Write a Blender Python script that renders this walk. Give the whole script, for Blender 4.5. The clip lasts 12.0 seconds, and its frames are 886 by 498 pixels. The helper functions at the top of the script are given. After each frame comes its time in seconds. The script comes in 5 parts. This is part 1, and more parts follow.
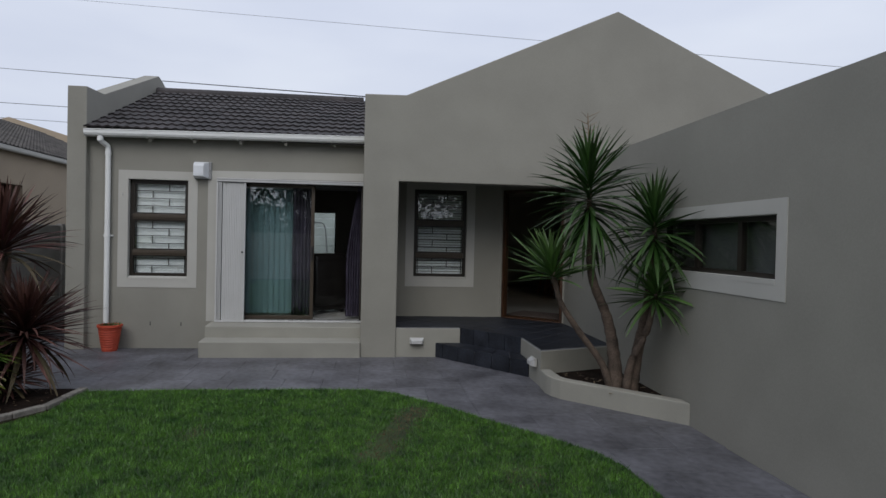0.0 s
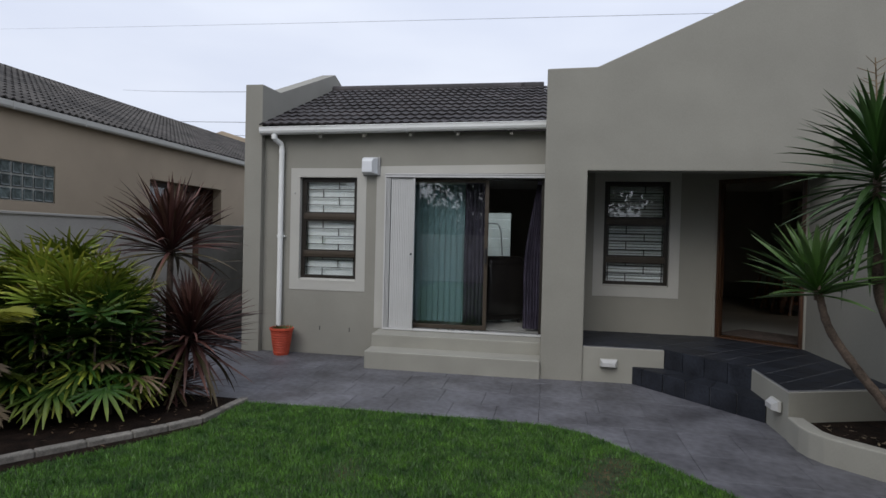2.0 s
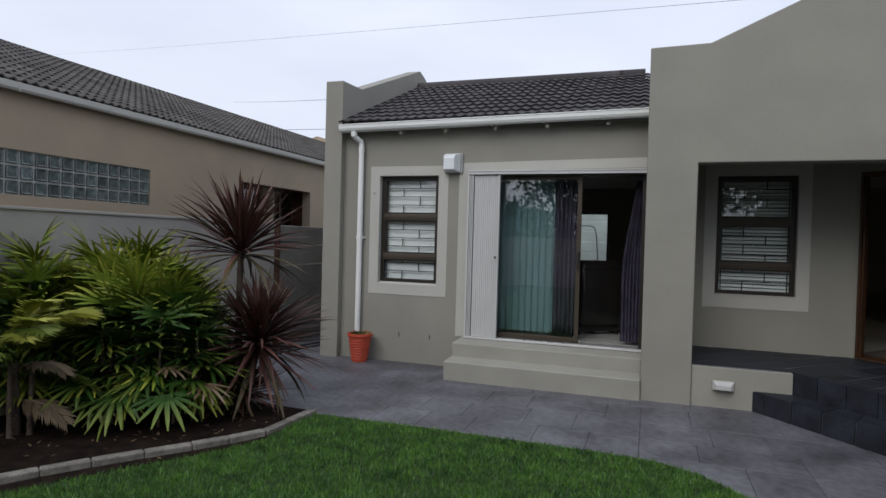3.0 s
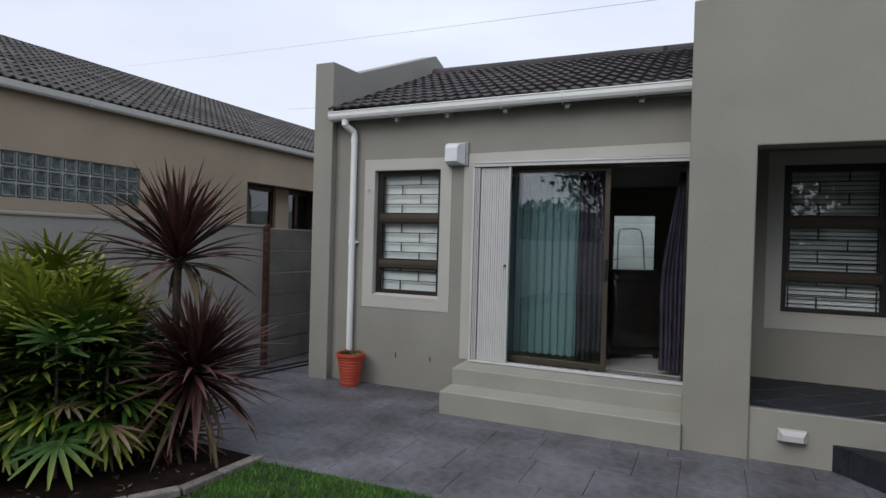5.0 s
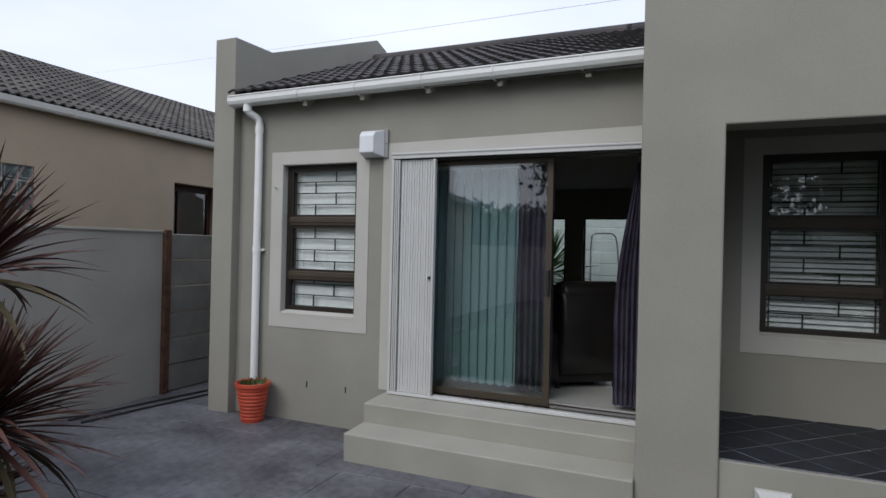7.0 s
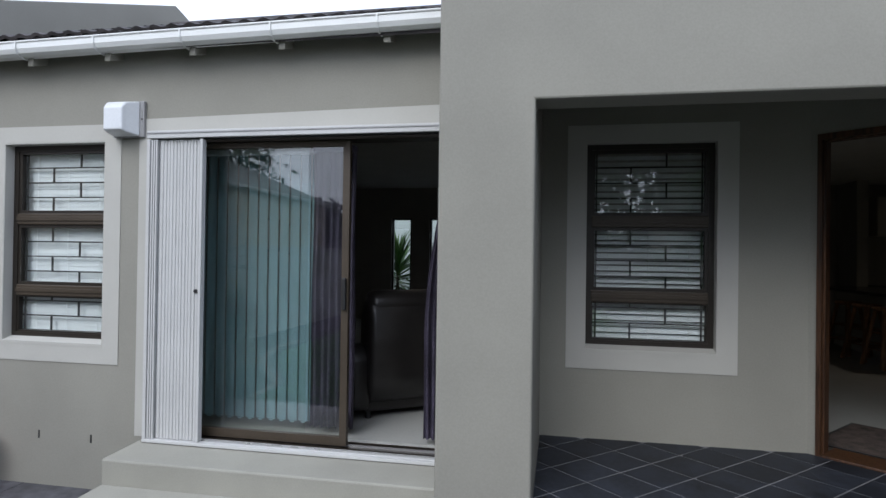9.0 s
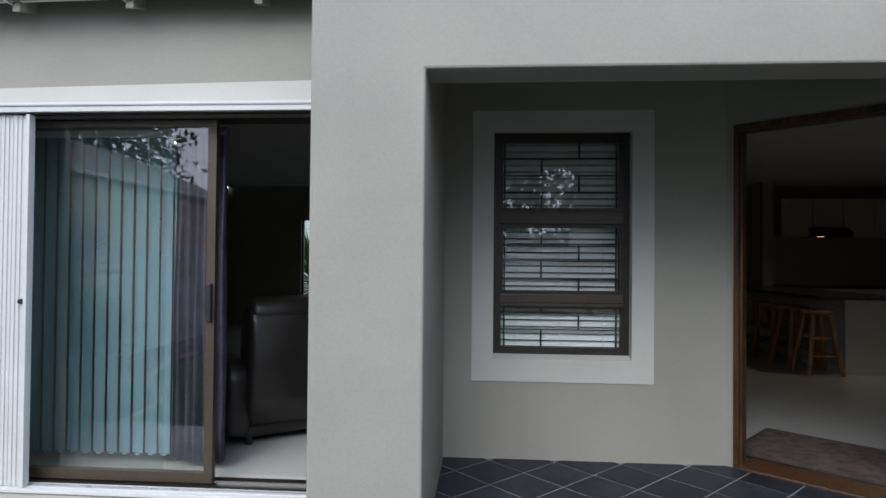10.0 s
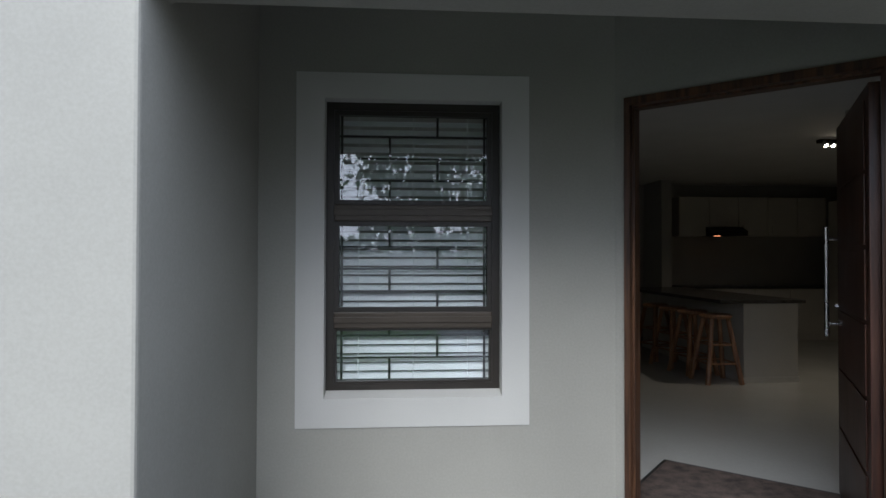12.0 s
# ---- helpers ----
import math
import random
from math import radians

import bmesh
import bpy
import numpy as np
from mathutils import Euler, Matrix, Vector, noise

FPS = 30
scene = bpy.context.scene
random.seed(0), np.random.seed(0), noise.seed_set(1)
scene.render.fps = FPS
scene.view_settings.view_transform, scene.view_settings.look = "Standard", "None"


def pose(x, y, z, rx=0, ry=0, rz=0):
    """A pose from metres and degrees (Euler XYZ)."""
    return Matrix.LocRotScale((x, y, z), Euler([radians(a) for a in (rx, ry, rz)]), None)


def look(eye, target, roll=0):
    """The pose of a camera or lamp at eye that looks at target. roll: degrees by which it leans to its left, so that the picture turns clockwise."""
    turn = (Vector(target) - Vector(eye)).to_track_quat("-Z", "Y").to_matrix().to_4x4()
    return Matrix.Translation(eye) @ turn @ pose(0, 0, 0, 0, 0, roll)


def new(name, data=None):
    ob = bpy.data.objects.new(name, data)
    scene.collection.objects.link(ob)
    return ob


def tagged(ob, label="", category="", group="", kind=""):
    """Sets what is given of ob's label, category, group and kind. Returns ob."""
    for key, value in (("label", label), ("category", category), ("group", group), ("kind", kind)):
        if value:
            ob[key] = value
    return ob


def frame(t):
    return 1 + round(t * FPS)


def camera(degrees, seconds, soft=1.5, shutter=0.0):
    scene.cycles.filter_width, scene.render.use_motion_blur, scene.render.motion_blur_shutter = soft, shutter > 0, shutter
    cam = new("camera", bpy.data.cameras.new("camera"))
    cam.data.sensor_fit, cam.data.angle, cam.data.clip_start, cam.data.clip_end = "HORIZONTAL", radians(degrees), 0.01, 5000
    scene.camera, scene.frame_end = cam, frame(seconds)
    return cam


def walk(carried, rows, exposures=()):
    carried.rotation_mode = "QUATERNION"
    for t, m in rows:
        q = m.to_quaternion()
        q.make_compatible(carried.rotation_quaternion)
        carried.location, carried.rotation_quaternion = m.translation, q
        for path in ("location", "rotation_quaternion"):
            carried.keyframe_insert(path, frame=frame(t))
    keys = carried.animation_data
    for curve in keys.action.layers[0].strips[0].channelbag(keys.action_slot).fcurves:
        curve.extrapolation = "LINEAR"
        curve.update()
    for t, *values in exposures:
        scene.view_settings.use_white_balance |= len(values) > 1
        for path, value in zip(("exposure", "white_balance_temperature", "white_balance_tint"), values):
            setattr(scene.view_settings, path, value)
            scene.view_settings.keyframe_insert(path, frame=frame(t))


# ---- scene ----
cam = camera(73.0, 12.0)
PATH = [
    (0, (0.186, -0.294, 1.736), (0.412, 1.693, 1.708), 1.3),
    (0.5, (0.244, -0.018, 1.735), (0.344, 1.98, 1.708), 1.4),
    (1, (0.163, 0.337, 1.723), (0.097, 2.336, 1.693), 1.3),
    (1.5, (0.118, 0.661, 1.703), (-0.08, 2.651, 1.674), 1.4),
    (2, (0.087, 0.981, 1.71), (-0.265, 2.949, 1.677), 1.4),
    (2.5, (0.039, 1.294, 1.717), (-0.48, 3.225, 1.681), 1.4),
    (3, (0.055, 1.618, 1.692), (-0.598, 3.509, 1.663), 1.6),
    (5, (0.187, 2.983, 1.717), (-0.629, 4.808, 1.697), 1.6),
    (5.5, (0.257, 3.356, 1.726), (-0.568, 5.178, 1.711), 1.6),
    (6, (0.325, 3.69, 1.73), (-0.507, 5.508, 1.718), 1.5),
    (6.5, (0.349, 3.988, 1.739), (-0.475, 5.81, 1.735), 1.5),
    (8.5, (0.567, 5.13, 1.768), (0.051, 7.062, 1.776), 0.8),
    (9, (0.643, 5.365, 1.772), (0.264, 7.329, 1.789), 0.8),
    (9.5, (0.673, 5.626, 1.758), (0.433, 7.611, 1.782), 0.5),
    (10, (0.779, 5.911, 1.756), (0.643, 7.907, 1.786), 0.5),
    (10.5, (0.88, 6.157, 1.765), (0.837, 8.156, 1.797), 0.3),
    (11, (1.002, 6.399, 1.766), (1.012, 8.398, 1.803), 0.2),
    (11.5, (1.111, 6.642, 1.781), (1.183, 8.641, 1.817), 0.2),
    (12, (1.229, 6.855, 1.799), (1.369, 8.85, 1.829), 0.1),
]
EXPOSURES = [(0, -0.09, 6330, 10), (1.5, 0.06, 6380, 10), (3, 0.15, 6380, 10), (6.5, 0.27, 6330, 10), (8.5, 0.66, 6080, 10), (9, 0.82, 6000, 10), (9.5, 1.04, 5960, 10), (10, 1.28, 5980, 10), (10.5, 1.46, 5930, 10), (11, 1.63, 5900, 10), (12, 1.80, 5850, 10)]
walk(cam, [(t, look(eye, target, roll)) for t, eye, target, roll in PATH], EXPOSURES)

# ---- sky and sun ----
ELEVATION, AZIMUTH = 42.0, 194.0
world = bpy.data.worlds.new("overcast_sky")
scene.world = world
world.use_nodes = True
wn, wl = world.node_tree.nodes, world.node_tree.links
sky = wn.new("ShaderNodeTexSky")
sky.sky_type, sky.sun_disc = "NISHITA", False
sky.sun_elevation, sky.sun_rotation = radians(ELEVATION), radians(AZIMUTH)
sky.dust_density = 4.0
# a closed layer of cloud over the clear sky, slightly uneven and brighter overhead
wtc = wn.new("ShaderNodeTexCoord")
wmap = wn.new("ShaderNodeMapping")
wmap.inputs["Scale"].default_value = (1.0, 1.0, 3.5)
cloud = wn.new("ShaderNodeTexNoise")
cloud.inputs["Scale"].default_value, cloud.inputs["Detail"].default_value = 1.6, 4
tone = wn.new("ShaderNodeValToRGB")
tone.color_ramp.elements[0].position, tone.color_ramp.elements[1].position = 0.3, 0.72
tone.color_ramp.elements[0].color, tone.color_ramp.elements[1].color = (7.0, 7.5, 9.0, 1), (9.0, 9.4, 10.4, 1)
cover = wn.new("ShaderNodeMixRGB")
cover.inputs[0].default_value = 0.88
wl.new(wtc.outputs["Generated"], wmap.inputs["Vector"])
wl.new(wmap.outputs["Vector"], cloud.inputs["Vector"])
wl.new(cloud.outputs["Fac"], tone.inputs["Fac"])
wl.new(sky.outputs["Color"], cover.inputs[1])
wl.new(tone.outputs["Color"], cover.inputs[2])
zen = wn.new("ShaderNodeSeparateXYZ")
wl.new(wtc.outputs["Generated"], zen.inputs[0])
lift = wn.new("ShaderNodeMapRange")
lift.inputs["From Min"].default_value, lift.inputs["From Max"].default_value = 0.25, 1.0
lift.inputs["To Min"].default_value, lift.inputs["To Max"].default_value = 1.0, 1.25
wl.new(zen.outputs["Z"], lift.inputs["Value"])
dome = wn.new("ShaderNodeVectorMath")
dome.operation = "SCALE"
wl.new(cover.outputs["Color"], dome.inputs[0])
wl.new(lift.outputs["Result"], dome.inputs["Scale"])
wl.new(dome.outputs[0], wn["Background"].inputs["Color"])
wn["Background"].inputs["Strength"].default_value = 0.095
sun = new("sun", bpy.data.lights.new("sun", "SUN"))
sun.data.energy, sun.data.angle, sun.data.color = 0.98, radians(36), (1.0, 0.97, 0.92)
sun.matrix_basis = pose(0, 0, 30, 90 - ELEVATION, 0, 180 - AZIMUTH)

# ---- materials ----
def mat(name, color, rough=0.7, metal=0.0, var=0.12, scale=3.0, fine=60.0, bump=0.15, dist=0.01, tint=None, spec=0.5, rand=0.0):
    """A surface with variation at two scales, fine relief and, if rand is given, a random shift from piece to piece."""
    m = bpy.data.materials.new(name)
    m.use_nodes = True
    nt = m.node_tree
    n, l = nt.nodes, nt.links
    b = n["Principled BSDF"]
    b.inputs["Roughness"].default_value = rough
    b.inputs["Metallic"].default_value = metal
    b.inputs["Specular IOR Level"].default_value = spec
    tc = n.new("ShaderNodeTexCoord")
    big = n.new("ShaderNodeTexNoise")
    big.inputs["Scale"].default_value = scale
    big.inputs["Detail"].default_value = 5
    small = n.new("ShaderNodeTexNoise")
    small.inputs["Scale"].default_value = fine
    small.inputs["Detail"].default_value = 4
    geo = n.new("ShaderNodeNewGeometry")
    src = geo.outputs["Position"] if rand == 0 else tc.outputs["Object"]
    l.new(geo.outputs["Position"], big.inputs["Vector"])
    l.new(src, small.inputs["Vector"])
    mixf = n.new("ShaderNodeMix")
    mixf.data_type = "FLOAT"
    mixf.inputs[0].default_value = 0.4
    l.new(big.outputs["Fac"], mixf.inputs[2])
    l.new(small.outputs["Fac"], mixf.inputs[3])
    ramp = n.new("ShaderNodeValToRGB")
    c = Vector(color)
    t = Vector(tint) if tint else c * (1 - 2.2 * var)
    ramp.color_ramp.elements[0].position, ramp.color_ramp.elements[1].position = 0.36, 0.64
    ramp.color_ramp.elements[0].color = (*t, 1)
    ramp.color_ramp.elements[1].color = (*(c * (1 + var)), 1)
    l.new(mixf.outputs[0], ramp.inputs["Fac"])
    out = ramp.outputs["Color"]
    if rand:
        info = n.new("ShaderNodeObjectInfo")
        mr = n.new("ShaderNodeMapRange")
        mr.inputs["To Min"].default_value, mr.inputs["To Max"].default_value = 1 - rand, 1 + rand
        l.new(info.outputs["Random"], mr.inputs["Value"])
        hsv = n.new("ShaderNodeHueSaturation")
        l.new(mr.outputs["Result"], hsv.inputs["Value"])
        l.new(out, hsv.inputs["Color"])
        out = hsv.outputs["Color"]
    l.new(out, b.inputs["Base Color"])
    rr = n.new("ShaderNodeMapRange")
    rr.inputs["To Min"].default_value, rr.inputs["To Max"].default_value = max(0.02, rough - 0.1), min(1, rough + 0.1)
    l.new(big.outputs["Fac"], rr.inputs["Value"])
    l.new(rr.outputs["Result"], b.inputs["Roughness"])
    if bump:
        bp = n.new("ShaderNodeBump")
        bp.inputs["Strength"].default_value, bp.inputs["Distance"].default_value = bump, dist
        l.new(mixf.outputs[0], bp.inputs["Height"])
        l.new(bp.outputs["Normal"], b.inputs["Normal"])
    return m


def wood(name, dark, light, rough=0.45, axis=2):
    m = mat(name, light, rough, bump=0.1)
    nt = m.node_tree
    n, l = nt.nodes, nt.links
    tc = n.new("ShaderNodeTexCoord")
    mp = n.new("ShaderNodeMapping")
    sc = [22.0, 22.0, 22.0]
    sc[axis] = 1.2
    mp.inputs["Scale"].default_value = sc
    ns = n.new("ShaderNodeTexNoise")
    ns.inputs["Scale"].default_value, ns.inputs["Detail"].default_value = 2.0, 6
    r = n.new("ShaderNodeValToRGB")
    r.color_ramp.elements[0].position, r.color_ramp.elements[1].position = 0.35, 0.66
    r.color_ramp.elements[0].color, r.color_ramp.elements[1].color = (*dark, 1), (*light, 1)
    l.new(tc.outputs["Object"], mp.inputs["Vector"])
    l.new(mp.outputs["Vector"], ns.inputs["Vector"])
    l.new(ns.outputs["Fac"], r.inputs["Fac"])
    l.new(r.outputs["Color"], n["Principled BSDF"].inputs["Base Color"])
    return m


def glass(name, tint=(0.96, 0.98, 0.975)):
    m = bpy.data.materials.new(name)
    m.use_nodes = True
    n, l = m.node_tree.nodes, m.node_tree.links
    n.remove(n["Principled BSDF"])
    tr = n.new("ShaderNodeBsdfTransparent")
    tr.inputs["Color"].default_value = (*tint, 1)
    gl = n.new("ShaderNodeBsdfGlossy")
    gl.inputs["Roughness"].default_value = 0.01
    lw = n.new("ShaderNodeLayerWeight")
    lw.inputs["Blend"].default_value = 0.5
    pw = n.new("ShaderNodeMath")
    pw.operation = "POWER"
    pw.inputs[1].default_value = 5.0
    l.new(lw.outputs["Facing"], pw.inputs[0])
    fr = n.new("ShaderNodeMath")
    fr.operation = "MULTIPLY_ADD"
    fr.inputs[1].default_value, fr.inputs[2].default_value = 0.9, 0.075
    l.new(pw.outputs[0], fr.inputs[0])
    mx = n.new("ShaderNodeMixShader")
    l.new(fr.outputs[0], mx.inputs[0])
    l.new(tr.outputs[0], mx.inputs[1])
    l.new(gl.outputs[0], mx.inputs[2])
    l.new(mx.outputs[0], n["Material Output"].inputs["Surface"])
    return m


def glow(name, color, strength):
    m = bpy.data.materials.new(name)
    m.use_nodes = True
    b = m.node_tree.nodes["Principled BSDF"]
    b.inputs["Emission Color"].default_value = (*color, 1)
    b.inputs["Emission Strength"].default_value = strength
    return m


def leafy(name, base, tip, rough=0.4, rand=0.25, trans=0.15):
    """Leaves: colour runs from the base to the tip of each leaf by its own x, with a random shift."""
    m = mat(name, base, rough, var=0.15, scale=8, bump=0, rand=rand)
    n, l = m.node_tree.nodes, m.node_tree.links
    b = n["Principled BSDF"]
    hsv = [x for x in n if x.bl_idname == "ShaderNodeHueSaturation"][0]
    tc = n.new("ShaderNodeTexCoord")
    sep = n.new("ShaderNodeSeparateXYZ")
    l.new(tc.outputs["Generated"], sep.inputs[0])
    nz = n.new("ShaderNodeTexNoise")
    nz.inputs["Scale"].default_value = 9
    add = n.new("ShaderNodeMath")
    add.operation = "MULTIPLY_ADD"
    add.inputs[1].default_value = 0.5
    l.new(nz.outputs["Fac"], add.inputs[0])
    l.new(sep.outputs["X"], add.inputs[2])
    r = n.new("ShaderNodeValToRGB")
    r.color_ramp.elements[0].position, r.color_ramp.elements[1].position = 0.55, 1.2
    r.color_ramp.elements[0].color, r.color_ramp.elements[1].color = (*base, 1), (*tip, 1)
    l.new(add.outputs[0], r.inputs["Fac"])
    l.new(r.outputs["Color"], hsv.inputs["Color"])
    b.inputs["Specular IOR Level"].default_value = 0.25
    return m


PLASTER = mat("plaster_taupe", (0.274, 0.265, 0.228), 0.85, var=0.05, scale=1.6, fine=90, bump=0.12, dist=0.004)
PLASTER_BASE = mat("plaster_step", (0.312, 0.304, 0.262), 0.75, var=0.06, scale=2.2, fine=140, bump=0.12, dist=0.004)
TRIM = mat("trim_pale", (0.455, 0.446, 0.407), 0.75, var=0.03, scale=2.0, fine=160, bump=0.1, dist=0.003)
INNER = mat("inner_wall", (0.33, 0.32, 0.29), 0.85, var=0.03, bump=0.05)
CEIL = mat("ceiling_paint", (0.6, 0.6, 0.58), 0.9, var=0.03, bump=0.05)
NEIGH = mat("plaster_tan", (0.375, 0.305, 0.220), 0.85, var=0.06, scale=1.0, fine=150, bump=0.12, dist=0.004)
BOUND = mat("boundary_grey", (0.33, 0.315, 0.285), 0.9, var=0.08, scale=1.2, fine=120, bump=0.2, dist=0.006)
WHITE = mat("white_gloss", (0.53, 0.53, 0.52), 0.35, var=0.03, bump=0.03)
PAVE = mat("stamped_concrete", (0.124, 0.124, 0.137), 0.5, var=0.28, scale=1.8, fine=14, bump=0.4, dist=0.008, rand=0.08, tint=(0.052, 0.051, 0.057))
JOINT = mat("joint_dark", (0.06, 0.06, 0.065), 0.9, var=0.2, bump=0.2)
SLATE = mat("black_tile", (0.021, 0.024, 0.032), 0.55, var=0.25, scale=5, fine=40, bump=0.2, dist=0.005, rand=0.25, spec=0.3)
GROUT = mat("grout_grey", (0.23, 0.23, 0.24), 0.9, var=0.2, bump=0.2)
ROOF = mat("roof_tile", (0.044, 0.038, 0.038), 0.75, var=0.3, scale=3, fine=70, bump=0.35, dist=0.006, rand=0.3)
ROOF2 = mat("roof_tile_weathered", (0.070, 0.064, 0.058), 0.85, var=0.3, scale=2, fine=60, bump=0.35, dist=0.006, rand=0.3)
# lighter copy of the frame bronze, with reflected light put into its colour
BRONZE_RAIL = mat("bronze_rail", (0.056, 0.042, 0.028), 0.45, 0.1, var=0.1, bump=0.03)
BRONZE = mat("bronze_aluminium", (0.024, 0.019, 0.014), 0.42, 0.1, var=0.1, bump=0.03)
FLOOR_IN = mat("white_floor", (0.42, 0.42, 0.395), 0.2, var=0.03, scale=1, bump=0.02)
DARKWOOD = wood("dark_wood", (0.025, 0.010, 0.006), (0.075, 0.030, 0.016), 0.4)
FRAMEWOOD = wood("frame_wood", (0.026, 0.012, 0.006), (0.095, 0.044, 0.02), 0.4)
SOIL = mat("soil", (0.017, 0.011, 0.008), 0.95, var=0.35, scale=9, fine=70, bump=0.8, dist=0.03, spec=0.1)
GRASSBED = mat("lawn_soil", (0.026, 0.055, 0.011), 0.95, var=0.3, scale=3, fine=60, bump=0.6, dist=0.02)
GLASS = glass("clear_glass")


# ---- builders ----
def obj(name, bm, material, parent=None, smooth=False):
    me = bpy.data.meshes.new(name)
    bmesh.ops.recalc_face_normals(bm, faces=bm.faces)
    bm.to_mesh(me)
    bm.free()
    if smooth:
        me.shade_smooth()
    if material:
        for x in material if isinstance(material, (list, tuple)) else [material]:
            me.materials.append(x)
    o = new(name, me)
    if parent:
        o.parent = parent
    return o


def part(name, bm, material, parent, label="", smooth=False):
    o = obj(name, bm, material, parent, smooth)
    return tagged(o, label) if label else o


def thing(name, label, category, group="", at=None, kind=""):
    o = new(name)
    o.empty_display_size = 0.1
    if at is not None:
        o.matrix_basis = at
    return tagged(o, label, category, group, kind)


def setting(name, bm, material, label, category="", parent=None):
    return tagged(obj(name, bm, material, parent), label, category or name.split("_")[0], kind="structure")


def bm_box(x0, x1, y0, y1, z0, z1, bevel=0.0, seg=2, bm=None):
    own = bm is None
    bm = bm or bmesh.new()
    vs = [bm.verts.new((x, y, z)) for x in (x0, x1) for y in (y0, y1) for z in (z0, z1)]
    fs = [bm.faces.new([vs[i] for i in f]) for f in ((0, 1, 3, 2), (4, 6, 7, 5), (0, 4, 5, 1), (2, 3, 7, 6), (0, 2, 6, 4), (1, 5, 7, 3))]
    if bevel:
        bmesh.ops.bevel(bm, geom=[e for e in bm.edges if own or e.verts[0] in vs], offset=bevel, segments=seg, affect="EDGES", profile=0.5)
    return bm


def bm_prism(pts, axis, a, b, bevel=0.0):
    """An outline drawn in the plane across axis ('x': y, z; 'y': x, z; 'z': x, y), drawn out from a to b."""
    bm = bmesh.new()
    put = {"x": lambda p, d: (d, p[0], p[1]), "y": lambda p, d: (p[0], d, p[1]), "z": lambda p, d: (p[0], p[1], d)}[axis]
    lo, hi = [bm.verts.new(put(p, a)) for p in pts], [bm.verts.new(put(p, b)) for p in pts]
    bm.faces.new(lo)
    bm.faces.new(hi[::-1])
    k = len(pts)
    for i in range(k):
        bm.faces.new((lo[i], lo[(i + 1) % k], hi[(i + 1) % k], hi[i]))
    if bevel:
        bmesh.ops.recalc_face_normals(bm, faces=bm.faces)
        bmesh.ops.bevel(bm, geom=list(bm.edges), offset=bevel, segments=2, affect="EDGES", profile=0.5)
    return bm


def bm_wall(axis, a0, a1, z0, z1, d0, d1, holes=()):
    """A wall along 'x' or 'y' from a0 to a1, from depth d0 to d1, with holes (a0, a1, z0, z1) through it."""
    av = sorted({a0, a1, *[v for h in holes for v in h[:2] if a0 <= v <= a1]})
    zv = sorted({z0, z1, *[v for h in holes for v in h[2:] if z0 <= v <= z1]})
    solid = lambda i, j: 0 <= i < len(av) - 1 and 0 <= j < len(zv) - 1 and not any(
        h[0] < (av[i] + av[i + 1]) / 2 < h[1] and h[2] < (zv[j] + zv[j + 1]) / 2 < h[3] for h in holes)
    bm = bmesh.new()
    seen = {}

    def v(i, j, d):
        if (i, j, d) not in seen:
            seen[i, j, d] = bm.verts.new((av[i], d, zv[j]) if axis == "x" else (d, av[i], zv[j]))
        return seen[i, j, d]

    for i in range(len(av) - 1):
        for j in range(len(zv) - 1):
            if not solid(i, j):
                continue
            for d in (d0, d1):
                bm.faces.new((v(i, j, d), v(i + 1, j, d), v(i + 1, j + 1, d), v(i, j + 1, d)))
            for ok, p, q in ((solid(i - 1, j), (i, j), (i, j + 1)), (solid(i + 1, j), (i + 1, j), (i + 1, j + 1)),
                             (solid(i, j - 1), (i, j), (i + 1, j)), (solid(i, j + 1), (i, j + 1), (i + 1, j + 1))):
                if not ok:
                    bm.faces.new((v(*p, d0), v(*q, d0), v(*q, d1), v(*p, d1)))
    return bm


def bm_tube(path, radii, sides=8, bm=None, cap=True):
    bm = bm or bmesh.new()
    path = [Vector(p) for p in path]
    rings = []
    for i, p in enumerate(path):
        d = (path[min(i + 1, len(path) - 1)] - path[max(i - 1, 0)]).normalized()
        u = d.cross(Vector((0, 0, 1)) if abs(d.z) < 0.9 else Vector((1, 0, 0))).normalized()
        w = d.cross(u)
        r = radii[i] if isinstance(radii, (list, tuple)) else radii
        rings.append([bm.verts.new(p + r * (math.cos(k * 2 * math.pi / sides) * u + math.sin(k * 2 * math.pi / sides) * w)) for k in range(sides)])
    for a, b in zip(rings, rings[1:]):
        for k in range(sides):
            bm.faces.new((a[k], a[(k + 1) % sides], b[(k + 1) % sides], b[k]))
    if cap:
        bm.faces.new(rings[0])
        bm.faces.new(rings[-1][::-1])
    return bm


def bm_lathe(profile, sides=32):
    bm = bmesh.new()
    rings = [[bm.verts.new((r * math.cos(k * 2 * math.pi / sides), r * math.sin(k * 2 * math.pi / sides), z)) for k in range(sides)] for r, z in profile]
    for a, b in zip(rings, rings[1:]):
        for k in range(sides):
            bm.faces.new((a[k], a[(k + 1) % sides], b[(k + 1) % sides], b[k]))
    return bm


# ---- large structure ----
Y_HOUSE, Y_GABLE, Y_PORCH, X_GAR, FLOOR = 9.235, 8.53, 9.90, 3.25, 0.44
X_LEFT, Y_BACK, X_RIGHT, CEIL_Z = -4.09, 17.0, 9.5, 3.08
WINDOWS = {1: (-3.535, -2.655, 1.06, 2.57), 2: (0.838, 1.752, 1.081, 2.611)}
DOOR = (-2.22, 0.0, 0.43, 2.58)

